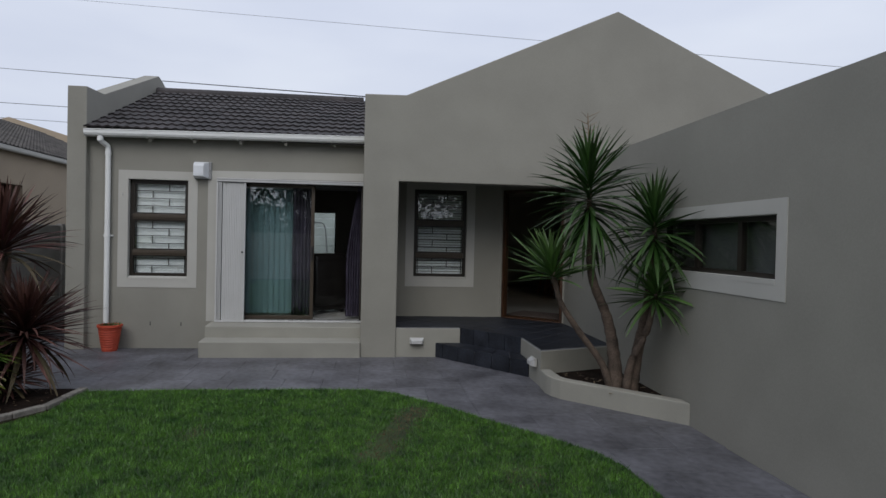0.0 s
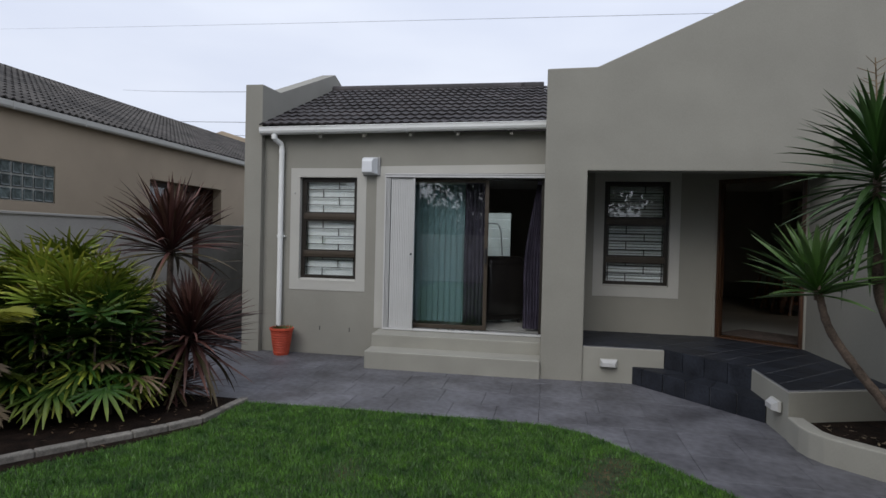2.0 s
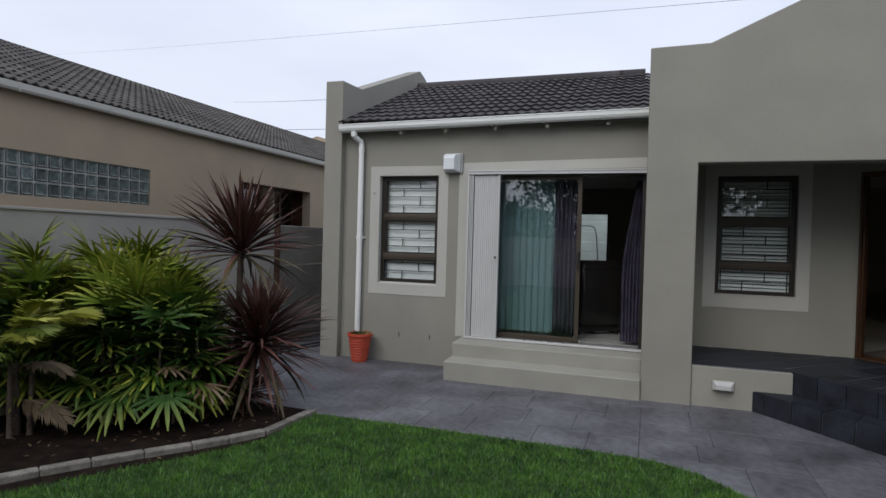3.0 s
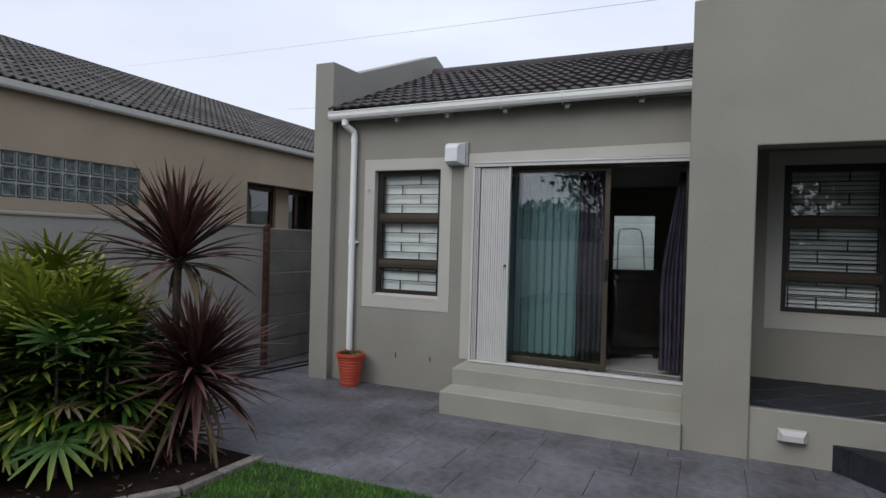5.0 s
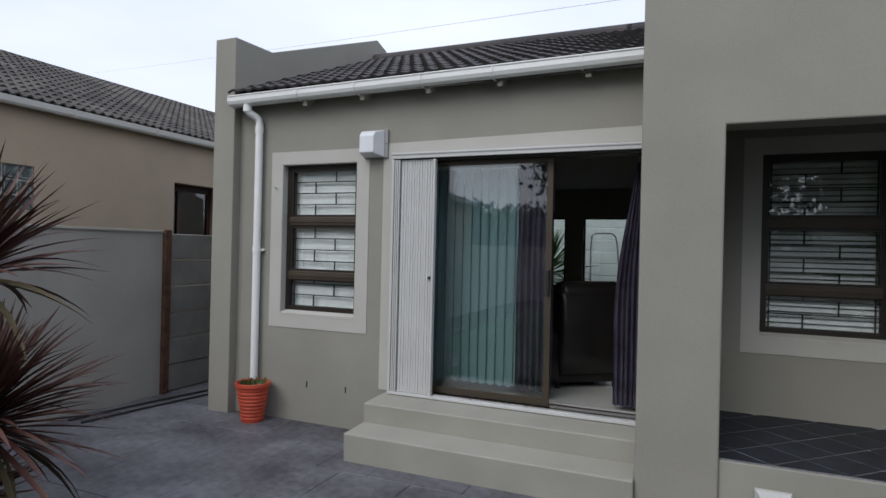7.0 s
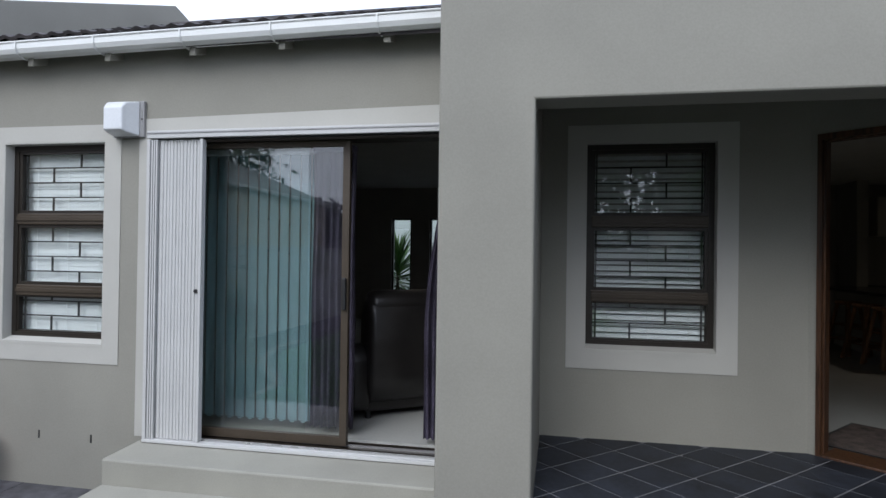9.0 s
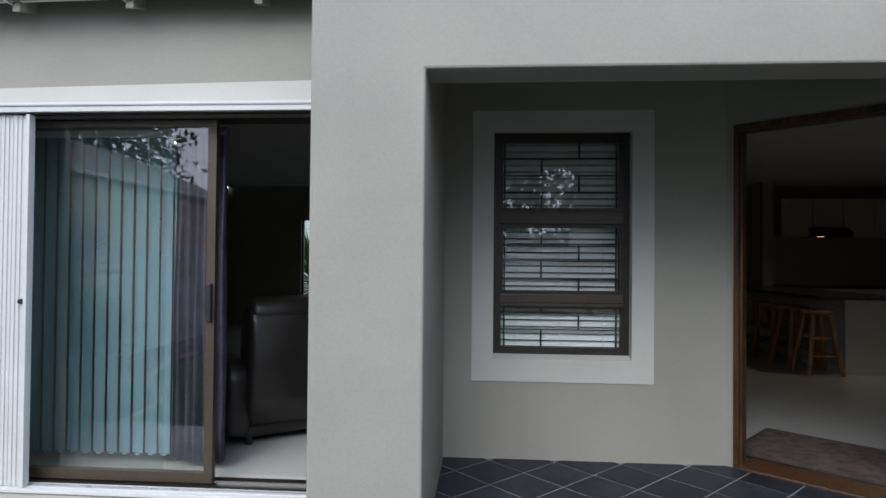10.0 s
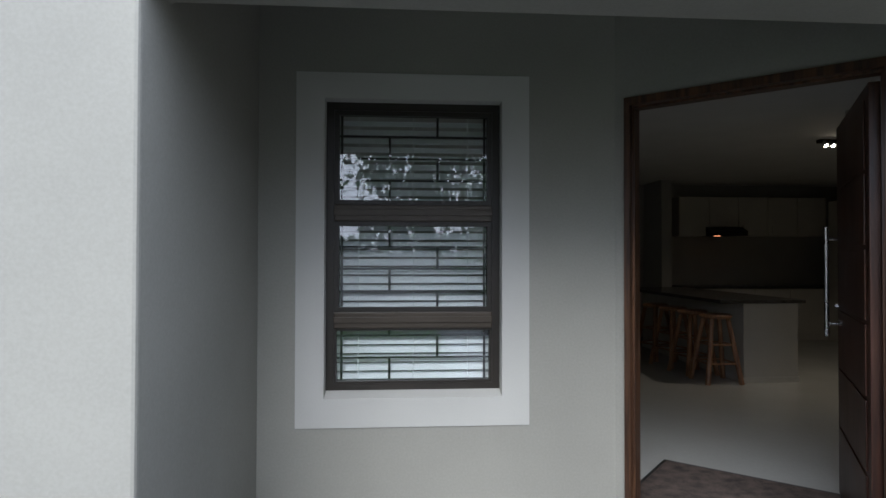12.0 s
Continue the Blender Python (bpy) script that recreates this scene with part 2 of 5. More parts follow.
bm = bmesh.new()
R = 900
bm.faces.new([bm.verts.new(p) for p in ((-R, -R, -0.06), (R, -R, -0.06), (R, R, -0.06), (-R, R, -0.06))])
setting("ground", bm, SOIL, "bare dark earth under the paving and beds", "ground")

setting("wall_house", bm_wall("x", X_LEFT, 0.0, -0.05, 3.3, Y_HOUSE, Y_HOUSE + 0.22, [WINDOWS[1], (*DOOR[:2], DOOR[2] - 0.05, DOOR[3])]), PLASTER,
        "taupe plastered house wall with a window and a sliding door")
setting("wall_porch", bm_wall("x", 0.516, 2.35, -0.05, 3.3, Y_PORCH, Y_PORCH + 0.22, [WINDOWS[2]]), PLASTER, "taupe plastered wall at the back of the porch")
GABLE = [(0, -0.05), (0.516, -0.05), (0.516, 2.592), (3.36, 2.592), (3.36, -0.05), (7.2, -0.05), (7.2, 3.87), (6.95, 3.87), (3.8, 5.29), (0.605, 3.86), (0, 3.85)]
setting("wall_gable", bm_prism(GABLE, "y", Y_GABLE, Y_GABLE + 0.24, 0.012), PLASTER, "taupe plastered gable wall with a pointed parapet over the porch")
setting("wall_pier", bm_box(-0.0005, 0.5165, Y_GABLE + 0.02, Y_PORCH + 0.22, -0.045, 3.3), PLASTER, "taupe plastered pier wall beside the porch")
PARAPET = [(9.13, -0.05), (9.13, 3.9), (9.71, 3.92), (12.05, 4.83), (12.3, 4.76), (16.0, 3.3), (Y_BACK + 0.2, 3.0), (Y_BACK + 0.2, -0.05)]
setting("wall_parapet", bm_prism(PARAPET, "x", -4.36, X_LEFT, 0.008), PLASTER, "taupe plastered end wall whose parapet follows the roof")
# the slanting wall that holds the front door
P0, P1 = Vector((2.342, 9.90)), Vector((X_GAR, 9.12))
SLANT = pose(P0.x, P0.y, 0, 0, 0, math.degrees(math.atan2(P1.y - P0.y, P1.x - P0.x)))
SL = (P1 - P0).length
FD = (0.05, SL - 0.03, FLOOR - 0.02, 2.625)
w = setting("wall_entrance", bm_wall("x", 0, SL, -0.05, 3.3, 0, 0.2, [FD]), PLASTER, "taupe plastered wall set at an angle round the front door")
w.matrix_basis = SLANT
GW = (3.98, 5.9, 1.47, 2.005)
setting("wall_garage", bm_wall("y", -3.5, 9.2, -0.05, 2.95, X_GAR, X_GAR + 0.25, [GW]), PLASTER, "long taupe plastered garage wall with a low window")
setting("wall_garage_front", bm_box(X_GAR + 0.25, X_RIGHT, -3.5, -3.25, -0.05, 2.95), PLASTER, "taupe plastered garage end wall")
setting("wall_garage_side", bm_box(X_RIGHT, X_RIGHT + 0.25, -3.5, Y_BACK + 0.2, -0.05, 3.3), PLASTER, "taupe plastered outer wall")
setting("roof_garage", bm_box(X_GAR + 0.25, X_RIGHT, -3.25, 8.5, 2.6, 2.7), ROOF2, "flat dark garage roof behind its parapet")
REAR = [(-2.66, -2.25, 1.0, 2.48), (-1.88, -0.93, 1.0, 2.48)]
setting("wall_rear", bm_wall("x", X_LEFT, X_RIGHT, -0.05, 3.3, Y_BACK, Y_BACK + 0.2, REAR), INNER, "plain rear room wall with two windows")
setting("floor", bm_prism([(X_LEFT, Y_HOUSE + 0.22), (0.0, Y_HOUSE + 0.22), (0.0, Y_PORCH + 0.22), (2.56, Y_PORCH + 0.22), (3.5, 9.1), (X_RIGHT, 9.1), (X_RIGHT, Y_BACK), (X_LEFT, Y_BACK)], "z", FLOOR - 0.1, FLOOR),
        FLOOR_IN, "glossy white tiled floor inside the house")
setting("ceiling", bm_box(X_LEFT, X_RIGHT, Y_HOUSE + 0.22, Y_BACK, CEIL_Z, CEIL_Z + 0.1), CEIL, "white ceiling of the living room and kitchen")
# unseen porch ceiling, dark so that little light bounces onto the wall top
setting("ceiling_porch", bm_box(0.516, X_GAR, Y_GABLE + 0.24, Y_HOUSE + 0.2, CEIL_Z, CEIL_Z + 0.1), DARKWOOD, "unseen porch ceiling, kept dark to dim the wall top")
setting("ceiling_porch_back", bm_box(0.516, X_GAR, Y_HOUSE + 0.2, Y_PORCH, CEIL_Z + 0.002, CEIL_Z + 0.1), DARKWOOD, "unseen back part of the porch ceiling, kept dark likewise")
setting("wall_kitchen", bm_box(X_GAR + 0.25, X_RIGHT, 8.76, 9.1, -0.05, 3.3), INNER, "plain inner wall beside the entrance")

# ---- steps, porch, paving, lawn ----
setting("step_upper", bm_prism([(8.80, -0.05), (8.79, 0.405), (Y_HOUSE, 0.425), (Y_HOUSE, -0.05)], "x", -2.27, 0.0, 0.012), PLASTER_BASE, "upper plastered step in front of the sliding door", "step")
setting("step_lower", bm_prism([(8.485, -0.05), (8.475, 0.228), (8.80, 0.24), (8.80, -0.05)], "x", -2.27, 0.0, 0.012), PLASTER_BASE, "lower plastered step on the grey paving", "step")
PORCH_Z = 0.437
S0, S1 = Vector((1.02, 8.70)), Vector((2.20, 7.24))     # foot of the slanting stair
U0, U1 = Vector((1.49, 8.62)), Vector((2.23, 7.72))   # its upper riser
setting("porch_base", bm_prism([(0.516, 8.565), (1.48, 8.565), (1.48, 8.68), (2.2, 7.80), (2.2, 6.72), (X_GAR, 7.12), (X_GAR, 9.14), (2.35, 9.89), (0.516, 9.90)], "z", -0.05, PORCH_Z - 0.012, 0.006),
        PLASTER_BASE, "plastered base of the raised porch", "porch base")
setting("stair_base", bm_prism([tuple(S0), (1.48, 8.68), (2.19, 7.76), (2.195, 7.26)], "z", -0.05, 0.195), GROUT, "core of the tiled porch step", "step")
setting("planter_wall", bm_prism([(2.192, 6.72), (2.18, 6.44), (2.205, 6.30), (2.27, 6.17), (X_GAR, 5.16), (X_GAR, 5.33), (2.38, 6.23), (2.33, 6.34), (2.325, 6.72)], "z", -0.05, 0.215, 0.014), PLASTER_BASE,
        "low plastered wall round the plant bed", "planter")
setting("planter_soil", bm_prism([(2.25, 6.75), (2.26, 6.38), (2.33, 6.2), (X_GAR, 5.25), (X_GAR, 7.1)], "z", -0.05, 0.15), SOIL, "dark soil in the plant bed", "soil")

LAWN = [(-2.93, 6.60), (-1.8, 6.63), (-0.4, 6.63), (0.1, 6.59), (0.45, 6.44), (0.70, 6.16), (1.0, 5.82), (1.35, 5.36), (1.73, 4.91), (2.05, 4.47), (2.16, 4.15), (2.19, 3.6), (2.15, 0.0), (2.15, -5.5), (-4.3, -5.5), (-4.1, 3.5), (-3.80, 4.26), (-3.50, 4.76), (-3.13, 5.32), (-2.90, 5.78)]
setting("lawn_bed", bm_prism(LAWN, "z", -0.05, 0.006), GRASSBED, "dark earth under the lawn", "lawn")
setting("flower_bed", bm_prism([(-3.02, 6.62), (-3.0, 5.88), (-3.31, 5.40), (-3.71, 4.86), (-4.02, 4.36), (-4.3, 3.5), (-4.38, -5.5), (-5.33, -5.5), (-5.33, 6.7)], "z", -0.05, 0.03), SOIL, "dark soil of the flower bed", "soil")
STRIP = [(-2.90, 6.6), (-2.87, 5.77), (-3.09, 5.29), (-3.45, 4.72), (-3.75, 4.22), (-4.05, 3.45), (-4.05, -5.5), (-4.35, -5.5), (-4.3, 3.45), (-4.03, 4.32), (-3.71, 4.85), (-3.31, 5.40), (-2.99, 5.90), (-2.95, 6.6)]
setting("soil_strip", bm_prism(STRIP, "z", -0.05, 0.004), SOIL, "narrow strip of bare soil along the lawn edge", "soil")
setting("paving_side", bm_box(-5.33, -4.36, 9.26, Y_BACK, -0.05, -0.004), PAVE, "grey concrete strip between the house and the fence", "paving")
setting("paving_bed", bm_box(-5.4, X_GAR, -5.6, 9.26, -0.05, -0.012), JOINT, "dark joints under the paving", "paving")


def inside(poly, x, y):
    c = False
    for (x0, y0), (x1, y1) in zip(poly, poly[1:] + poly[:1]):
        if (y0 > y) != (y1 > y) and x < (x1 - x0) * (y - y0) / (y1 - y0) + x0:
            c = not c
    return c


# ---- boundary and neighbour ----
X_FENCE = -5.33
setting("wall_boundary", bm_box(X_FENCE - 0.15, X_FENCE, -7.0, 9.37, -0.05, 1.86), BOUND, "grey plastered boundary wall", "wall")
setting("wall_boundary_cap", bm_box(X_FENCE - 0.17, X_FENCE + 0.02, -7.0, 9.37, 1.86, 1.89, 0.006), BOUND, "grey coping on the boundary wall", "wall")
setting("wall_street", bm_box(X_FENCE - 0.15, 9.75, -7.2, -7.0, -0.05, 1.9), BOUND, "grey plastered garden wall towards the street", "wall")
X_N = -7.95
NW = [(11.92, 14.6, 1.55, 2.79), (4.96, 9.56, 2.14, 2.74)]
setting("wall_neighbour", bm_wall("y", -8.0, 24.0, -0.05, 3.62, X_N - 0.22, X_N, NW), NEIGH, "tan plastered wall of the neighbouring house", "wall")
setting("wall_neighbour_back", bm_box(-18.0, -17.8, -8.0, 24.0, -0.05, 3.7), NEIGH, "far wall of the neighbouring house", "wall")
for i, y in enumerate((-8.0, 23.8)):
    setting("wall_neighbour_end", bm_prism([(-17.8, -0.05), (X_N - 0.22, -0.05), (X_N - 0.22, 3.7), (-13.0, 5.6), (-17.8, 3.7)], "y", y, y + 0.2), NEIGH, "tan plastered gable end of the neighbouring house", "wall")

# roof decks
bm = bm_prism([(9.08, 3.24), (12.0, 4.43), (Y_BACK + 0.5, 3.0), (Y_BACK + 0.5, 2.95), (12.0, 4.36), (9.08, 3.18)], "x", X_LEFT, 0.0)
setting("roof_house", bm, ROOF, "dark concrete tile roof over the living room", "roof")
setting("roof_main", bm_prism([(0.24, 3.3), (3.8, 4.9), (7.0, 3.4), (7.0, 3.3), (3.8, 4.8), (0.24, 3.2)], "y", Y_GABLE + 0.24, Y_BACK + 0.5), ROOF2, "dark roof behind the gable", "roof")
NE, NR = (-7.85, 3.60), (-12.6, 5.50)
setting("roof_neighbour", bm_prism([NE, NR, (-18.2, 3.5), (-18.2, 3.42), (NR[0], NR[1] - 0.1), (NE[0], NE[1] - 0.08)], "y", -8.3, 24.3), ROOF2, "weathered dark tile roof of the neighbouring house", "roof")

# ---- windows, doors and fittings of the facade ----
BLIND = mat("blind_white", (0.87, 0.89, 0.89), 0.5, var=0.03, bump=0.02)
BLACK = mat("black_steel", (0.012, 0.012, 0.013), 0.5, var=0.1, bump=0.05)
STEEL = mat("brushed_steel", (0.55, 0.55, 0.55), 0.28, 1.0, var=0.05, bump=0.02)
TEAL = mat("blind_teal", (0.185, 0.29, 0.32), 0.7, var=0.04, scale=4, bump=0.05, rand=0.06)
PURPLE = mat("curtain_purple", (0.115, 0.10, 0.15), 0.6, var=0.2, scale=6, bump=0.1)
PVC = mat("white_pvc", (0.78, 0.79, 0.77), 0.4, var=0.02, scale=2, bump=0.02)
RUBBER = mat("black_rubber", (0.015, 0.015, 0.015), 0.6, bump=0.05)
LAMPGLASS = mat("lamp_opal", (0.70, 0.72, 0.74), 0.35, var=0.03, bump=0.02)
GREYMETAL = mat("grey_metal", (0.30, 0.30, 0.30), 0.45, 0.3, var=0.06, bump=0.03)


def ring(axis, a0, a1, z0, z1, d0, d1, wdt, top=None, bottom=None):
    return bm_wall(axis, a0, a1, z0, z1, d0, d1, [(a0 + wdt, a1 - wdt, z0 + (bottom or wdt), z1 - (top or wdt))])


def window(name, x0, x1, z0, z1, y, tilt, label):
    """A bronze casement of three lights in a pale surround, with burglar bars and a slatted blind behind."""
    o = tagged(new(name), label, "window", kind="structure")
    t = 0.135
    part("surround", ring("x", x0 - t, x1 + t, z0 - t, z1 + 0.125, y - 0.006, y + 0.004, t, 0.125), TRIM, o, "pale plaster surround")
    part("reveal", ring("x", x0 - 0.006, x1 + 0.006, z0 - 0.006, z1 + 0.006, y - 0.004, y + 0.19, 0.012), TRIM, o)
    part("window_sill", bm_prism([(y - 0.008, z0 - 0.012), (y - 0.008, z0 + 0.012), (y + 0.09, z0 + 0.04), (y + 0.09, z0 - 0.012)], "x", x0 + 0.004, x1 - 0.004), TRIM, o)
    x0, x1, z0, z1 = x0 + 0.006, x1 - 0.006, z0 + 0.028, z1 - 0.006
    f = part("window_frame", ring("x", x0, x1, z0, z1, y + 0.075, y + 0.135, 0.04), BRONZE, o, "bronze aluminium frame")
    h = z1 - z0
    cuts = [z0 + 0.04, z0 + 0.217 * h, z0 + 0.274 * h, z0 + 0.588 * h, z0 + 0.646 * h, z1 - 0.04]
    for a, b in ((cuts[1], cuts[2]), (cuts[3], cuts[4])):
        part("transom", bm_box(x0 + 0.04, x1 - 0.04, y + 0.068, y + 0.132, a, b, 0.006), BRONZE_RAIL, o)
        part("transom_lip", bm_box(x0 + 0.04, x1 - 0.04, y + 0.060, y + 0.068, a + 0.03, b - 0.025, 0.002), BRONZE_RAIL, o)
    for k, (a, b) in enumerate(((cuts[0], cuts[1]), (cuts[2], cuts[3]), (cuts[4], cuts[5]))):
        s = part("sash", ring("x", x0 + 0.04, x1 - 0.04, a, b, y + 0.083, y + 0.123, 0.024 if k else 0.012), BRONZE, o)
        p = part("pane", bm_box(x0 + 0.05, x1 - 0.05, y + 0.100, y + 0.105, a + 0.01, b - 0.01), GLASS, s)
        p.visible_shadow = False
    g = thing("burglar_bars", "black steel burglar bars in a brick pattern behind glass", "burglar bars", "burglar bars")
    n = 12
    gz = [z0 + 0.05 + (h - 0.1) * i / n for i in range(n + 1)]
    wx = x1 - x0
    for z in gz:
        part("bar", bm_box(x0 + 0.05, x1 - 0.05, y + 0.122, y + 0.132, z - 0.005, z + 0.005), BLACK, g)
    for i in range(n):
        fx = x0 + wx * (0.64 if i % 2 else 0.36)
        part("upright", bm_box(fx - 0.006, fx + 0.006, y + 0.120, y + 0.130, gz[i], gz[i + 1]), BLACK, g)
    for fx in (x0 + 0.075, x1 - 0.075):
        part("upright", bm_box(fx - 0.006, fx + 0.006, y + 0.119, y + 0.129, gz[0], gz[-1]), BLACK, g)
    b = thing("venetian_blind", "white slatted venetian blind hanging inside the window", "blind", "venetian blinds")
    sm = bm_box(x0 + 0.012, x1 - 0.012, -0.025, 0.025, -0.0012, 0.0012)
    first = None
    for i in range(int((h - 0.02) / 0.0462)):
        m = pose(0, y + 0.165, z0 + 0.02 + 0.0462 * i, tilt + random.uniform(-0.5, 0.5))
        if first is None:
            first = part("slat", sm, BLIND, b)
            q = first
        else:
            q = new("slat", first.data)
            q.parent = b
        q.matrix_basis = m
    part("headrail", bm_box(x0 + 0.045, x1 - 0.045, y + 0.14, y + 0.19, z1 - 0.045, z1 - 0.005), BLIND, b)
    for fx in (0.18, 0.5, 0.82):
        part("ladder_cord", bm_box(x0 + wx * fx - 0.002, x0 + wx * fx + 0.002, y + 0.136, y + 0.139, z0 + 0.01, z1 - 0.04), BLIND, b)
    return o


window("window_1", *WINDOWS[1], Y_HOUSE, 85, "bronze window with pale surround and closed blind")
window("window_2", *WINDOWS[2], Y_PORCH, 43, "bronze window with pale surround and half-open blind")

# pale surround of the sliding door
bm = bm_prism([(-2.37, 0.42), (-2.37, 2.725), (-0.002, 2.76), (-0.002, 2.637), (-2.235, 2.622), (-2.235, 0.42)], "y", Y_HOUSE - 0.006, Y_HOUSE + 0.004)
setting("trim_sliding_door", bm, TRIM, "pale plaster surround of the sliding door", "trim")

# white folding security shutter, pushed to one side
sh = thing("folding_shutter", "white folding security shutter pushed open to one side", "security shutter")
part("top_track", bm_box(-2.215, -0.004, 9.105, 9.20, 2.558, 2.612, 0.003), WHITE, sh)
part("track_rib", bm_box(-2.215, -0.004, 9.100, 9.105, 2.590, 2.598), GREYMETAL, sh)
part("track_groove", bm_box(-2.20, -0.004, 9.13, 9.175, 2.552, 2.558), BLACK, sh)
part("bottom_track", bm_box(-2.215, -0.004, 9.10, 9.21, 0.425, 0.447, 0.003), WHITE, sh)
part("rail_lip", bm_box(-2.215, -0.004, 9.15, 9.158, 0.447, 0.459), STEEL, sh)
part("side_channel", bm_box(-2.215, -2.19, 9.105, 9.20, 0.447, 2.55, 0.003), WHITE, sh)
for k in range(3):
    part("hinge_strip", bm_box(-2.183 + 0.018 * k, -2.172 + 0.018 * k, 9.112, 9.19, 0.45, 2.548), WHITE, sh)
fold = bm_prism([(0, -0.005), (0.003, 0.0), (0.022, 0.0), (0.025, -0.005), (0.025, -0.002), (0.022, 0.003), (0.003, 0.003), (0, -0.002)], "z", 0.45, 2.548)
first = None
for k in range(13):
    if first is None:
        first = q = part("fold", fold, WHITE, sh)
    else:
        q = new("fold", first.data)
        q.parent = sh
    q.matrix_basis = pose(-2.125 + 0.0255 * k, 9.135 + 0.002 * (k % 3), 0)
post = part("lock_post", bm_box(-1.806, -1.785, 9.112, 9.16, 0.449, 2.548, 0.003), WHITE, sh)
part("lock", bm_tube([(-1.826, 9.136, 1.49), (-1.826, 9.115, 1.49)], 0.014, 12), BLACK, post, "black lock barrel")

# bronze sliding glass door
sd = tagged(new("door_1"), "bronze sliding glass door standing half open", "sliding door", kind="structure")
part("door_frame", bm_wall("x", -2.21, -0.001, 0.39, 2.575, 9.245, 9.40, [(-2.18, -0.045, 0.44, 2.548)]), BRONZE, sd)
part("track", bm_box(-2.16, -0.045, 9.30, 9.308, 0.44, 0.455), STEEL, sd)
leaf = part("sliding_leaf", bm_wall("x", -1.975, -0.765, 0.452, 2.543, 9.262, 9.302, [(-1.93, -0.815, 0.51, 2.505)]), BRONZE_RAIL, sd)
p = part("pane", bm_box(-1.94, -0.805, 9.280, 9.285, 0.50, 2.515), GLASS, leaf)
p.visible_shadow = False
part("handle", bm_box(-0.805, -0.775, 9.235, 9.262, 1.38, 1.60, 0.008), BLACK, leaf, "black pull handle")
p = part("fixed_pane", bm_box(-2.16, -1.1, 9.34, 9.345, 0.44, 2.55), GLASS, sd)
p.visible_shadow = False

vb = thing("vertical_blind", "pale teal vertical blind hanging behind the sliding glass", "blind")
part("headrail", bm_box(-2.15, -0.9, 9.52, 9.56, 2.50, 2.54), BLIND, vb)
slat = bm_prism([(-0.044, 0.0), (-0.02, 0.006), (0.02, 0.006), (0.044, 0.0), (0.044, 0.0012), (0.02, 0.0072), (-0.02, 0.0072), (-0.044, 0.0012)], "z", 0.0, 1.98)
first = None
for k in range(13):
    if first is None:
        first = q = part("slat", slat, TEAL, vb)
    else:
        q = new("slat", first.data)
        q.parent = vb
    q.matrix_basis = pose(-2.14 + 0.085 * k, 9.54, 0.52, 0, 0, -14 + random.uniform(-3, 3))
for k in range(13):
    part("weight", bm_box(-2.155 + 0.085 * k, -2.125 + 0.085 * k, 9.537, 9.543, 0.508, 0.52), TEAL, vb)


def curtain(x0, x1, y, z0, z1, lean, label):
    o = thing("curtain", label, "curtain", "curtains")
    bm = bmesh.new()
    rows = []
    for j in range(15):
        f = j / 14
        z = z1 + (z0 - z1) * f
        rows.append([bm.verts.new((x0 + (x1 - x0) * i / 40 + lean * math.sin(min(1.0, 1.5 * f) * math.pi / 2) * (1 - i / 40) + 0.004 * math.sin(9 * f + i), y + 0.028 * math.sin(i * 0.95) + 0.01 * math.sin(i * 0.4 + 5 * f), z)) for i in range(41)])
    for a, b in zip(rows, rows[1:]):
        for i in range(40):
            bm.faces.new((a[i], a[i + 1], b[i + 1], b[i]))
    bmesh.ops.solidify(bm, geom=list(bm.faces), thickness=0.004)
    part("cloth", bm, PURPLE, o, smooth=True)
    part("heading", bm_box(x0, x1, y - 0.03, y + 0.03, z1, z1 + 0.05, 0.01), PURPLE, o)
    return o


curtain(-1.13, -0.80, 9.50, 0.50, 2.5, 0.0, "dark purple curtain gathered behind the glass")
curtain(-0.11, -0.03, 9.46, 0.48, 2.5, -0.16, "dark purple curtain gathered at the open doorway")

# bulkhead lamp between window and door
bl = thing("wall_lamp", "square white bulkhead lamp on the plastered wall", "wall lamp")
part("back_plate", bm_box(-2.57, -2.318, Y_HOUSE - 0.03, Y_HOUSE, 2.59, 2.853, 0.006), GREYMETAL, bl, "grey metal back plate")
bm = bmesh.new()
ya, yb = Y_HOUSE - 0.03, Y_HOUSE - 0.155
a = [bm.verts.new(v) for v in ((-2.566, ya, 2.595), (-2.35, ya, 2.595), (-2.35, ya, 2.848), (-2.566, ya, 2.848))]
b = [bm.verts.new(v) for v in ((-2.552, yb, 2.625), (-2.402, yb, 2.625), (-2.402, yb, 2.785), (-2.552, yb, 2.785))]
c = [bm.verts.new(v) for v in ((-2.556, yb + 0.035, 2.612), (-2.392, yb + 0.035, 2.612), (-2.392, yb + 0.035, 2.828), (-2.556, yb + 0.035, 2.828))]
bm.faces.new(a)
bm.faces.new(b[::-1])
for lo, hi in ((a, c), (c, b)):
    for i in range(4):
        bm.faces.new((lo[i], lo[(i + 1) % 4], hi[(i + 1) % 4], hi[i]))
bmesh.ops.recalc_face_normals(bm, faces=bm.faces)
bmesh.ops.bevel(bm, geom=list(bm.edges), offset=0.010, segments=3, affect="EDGES", profile=0.5)
part("diffuser", bm, LAMPGLASS, bl, "white opal diffuser")
part("screw", bm_tube([(-2.333, Y_HOUSE - 0.03, 2.72), (-2.333, Y_HOUSE - 0.036, 2.72)], 0.006), BLACK, bl)

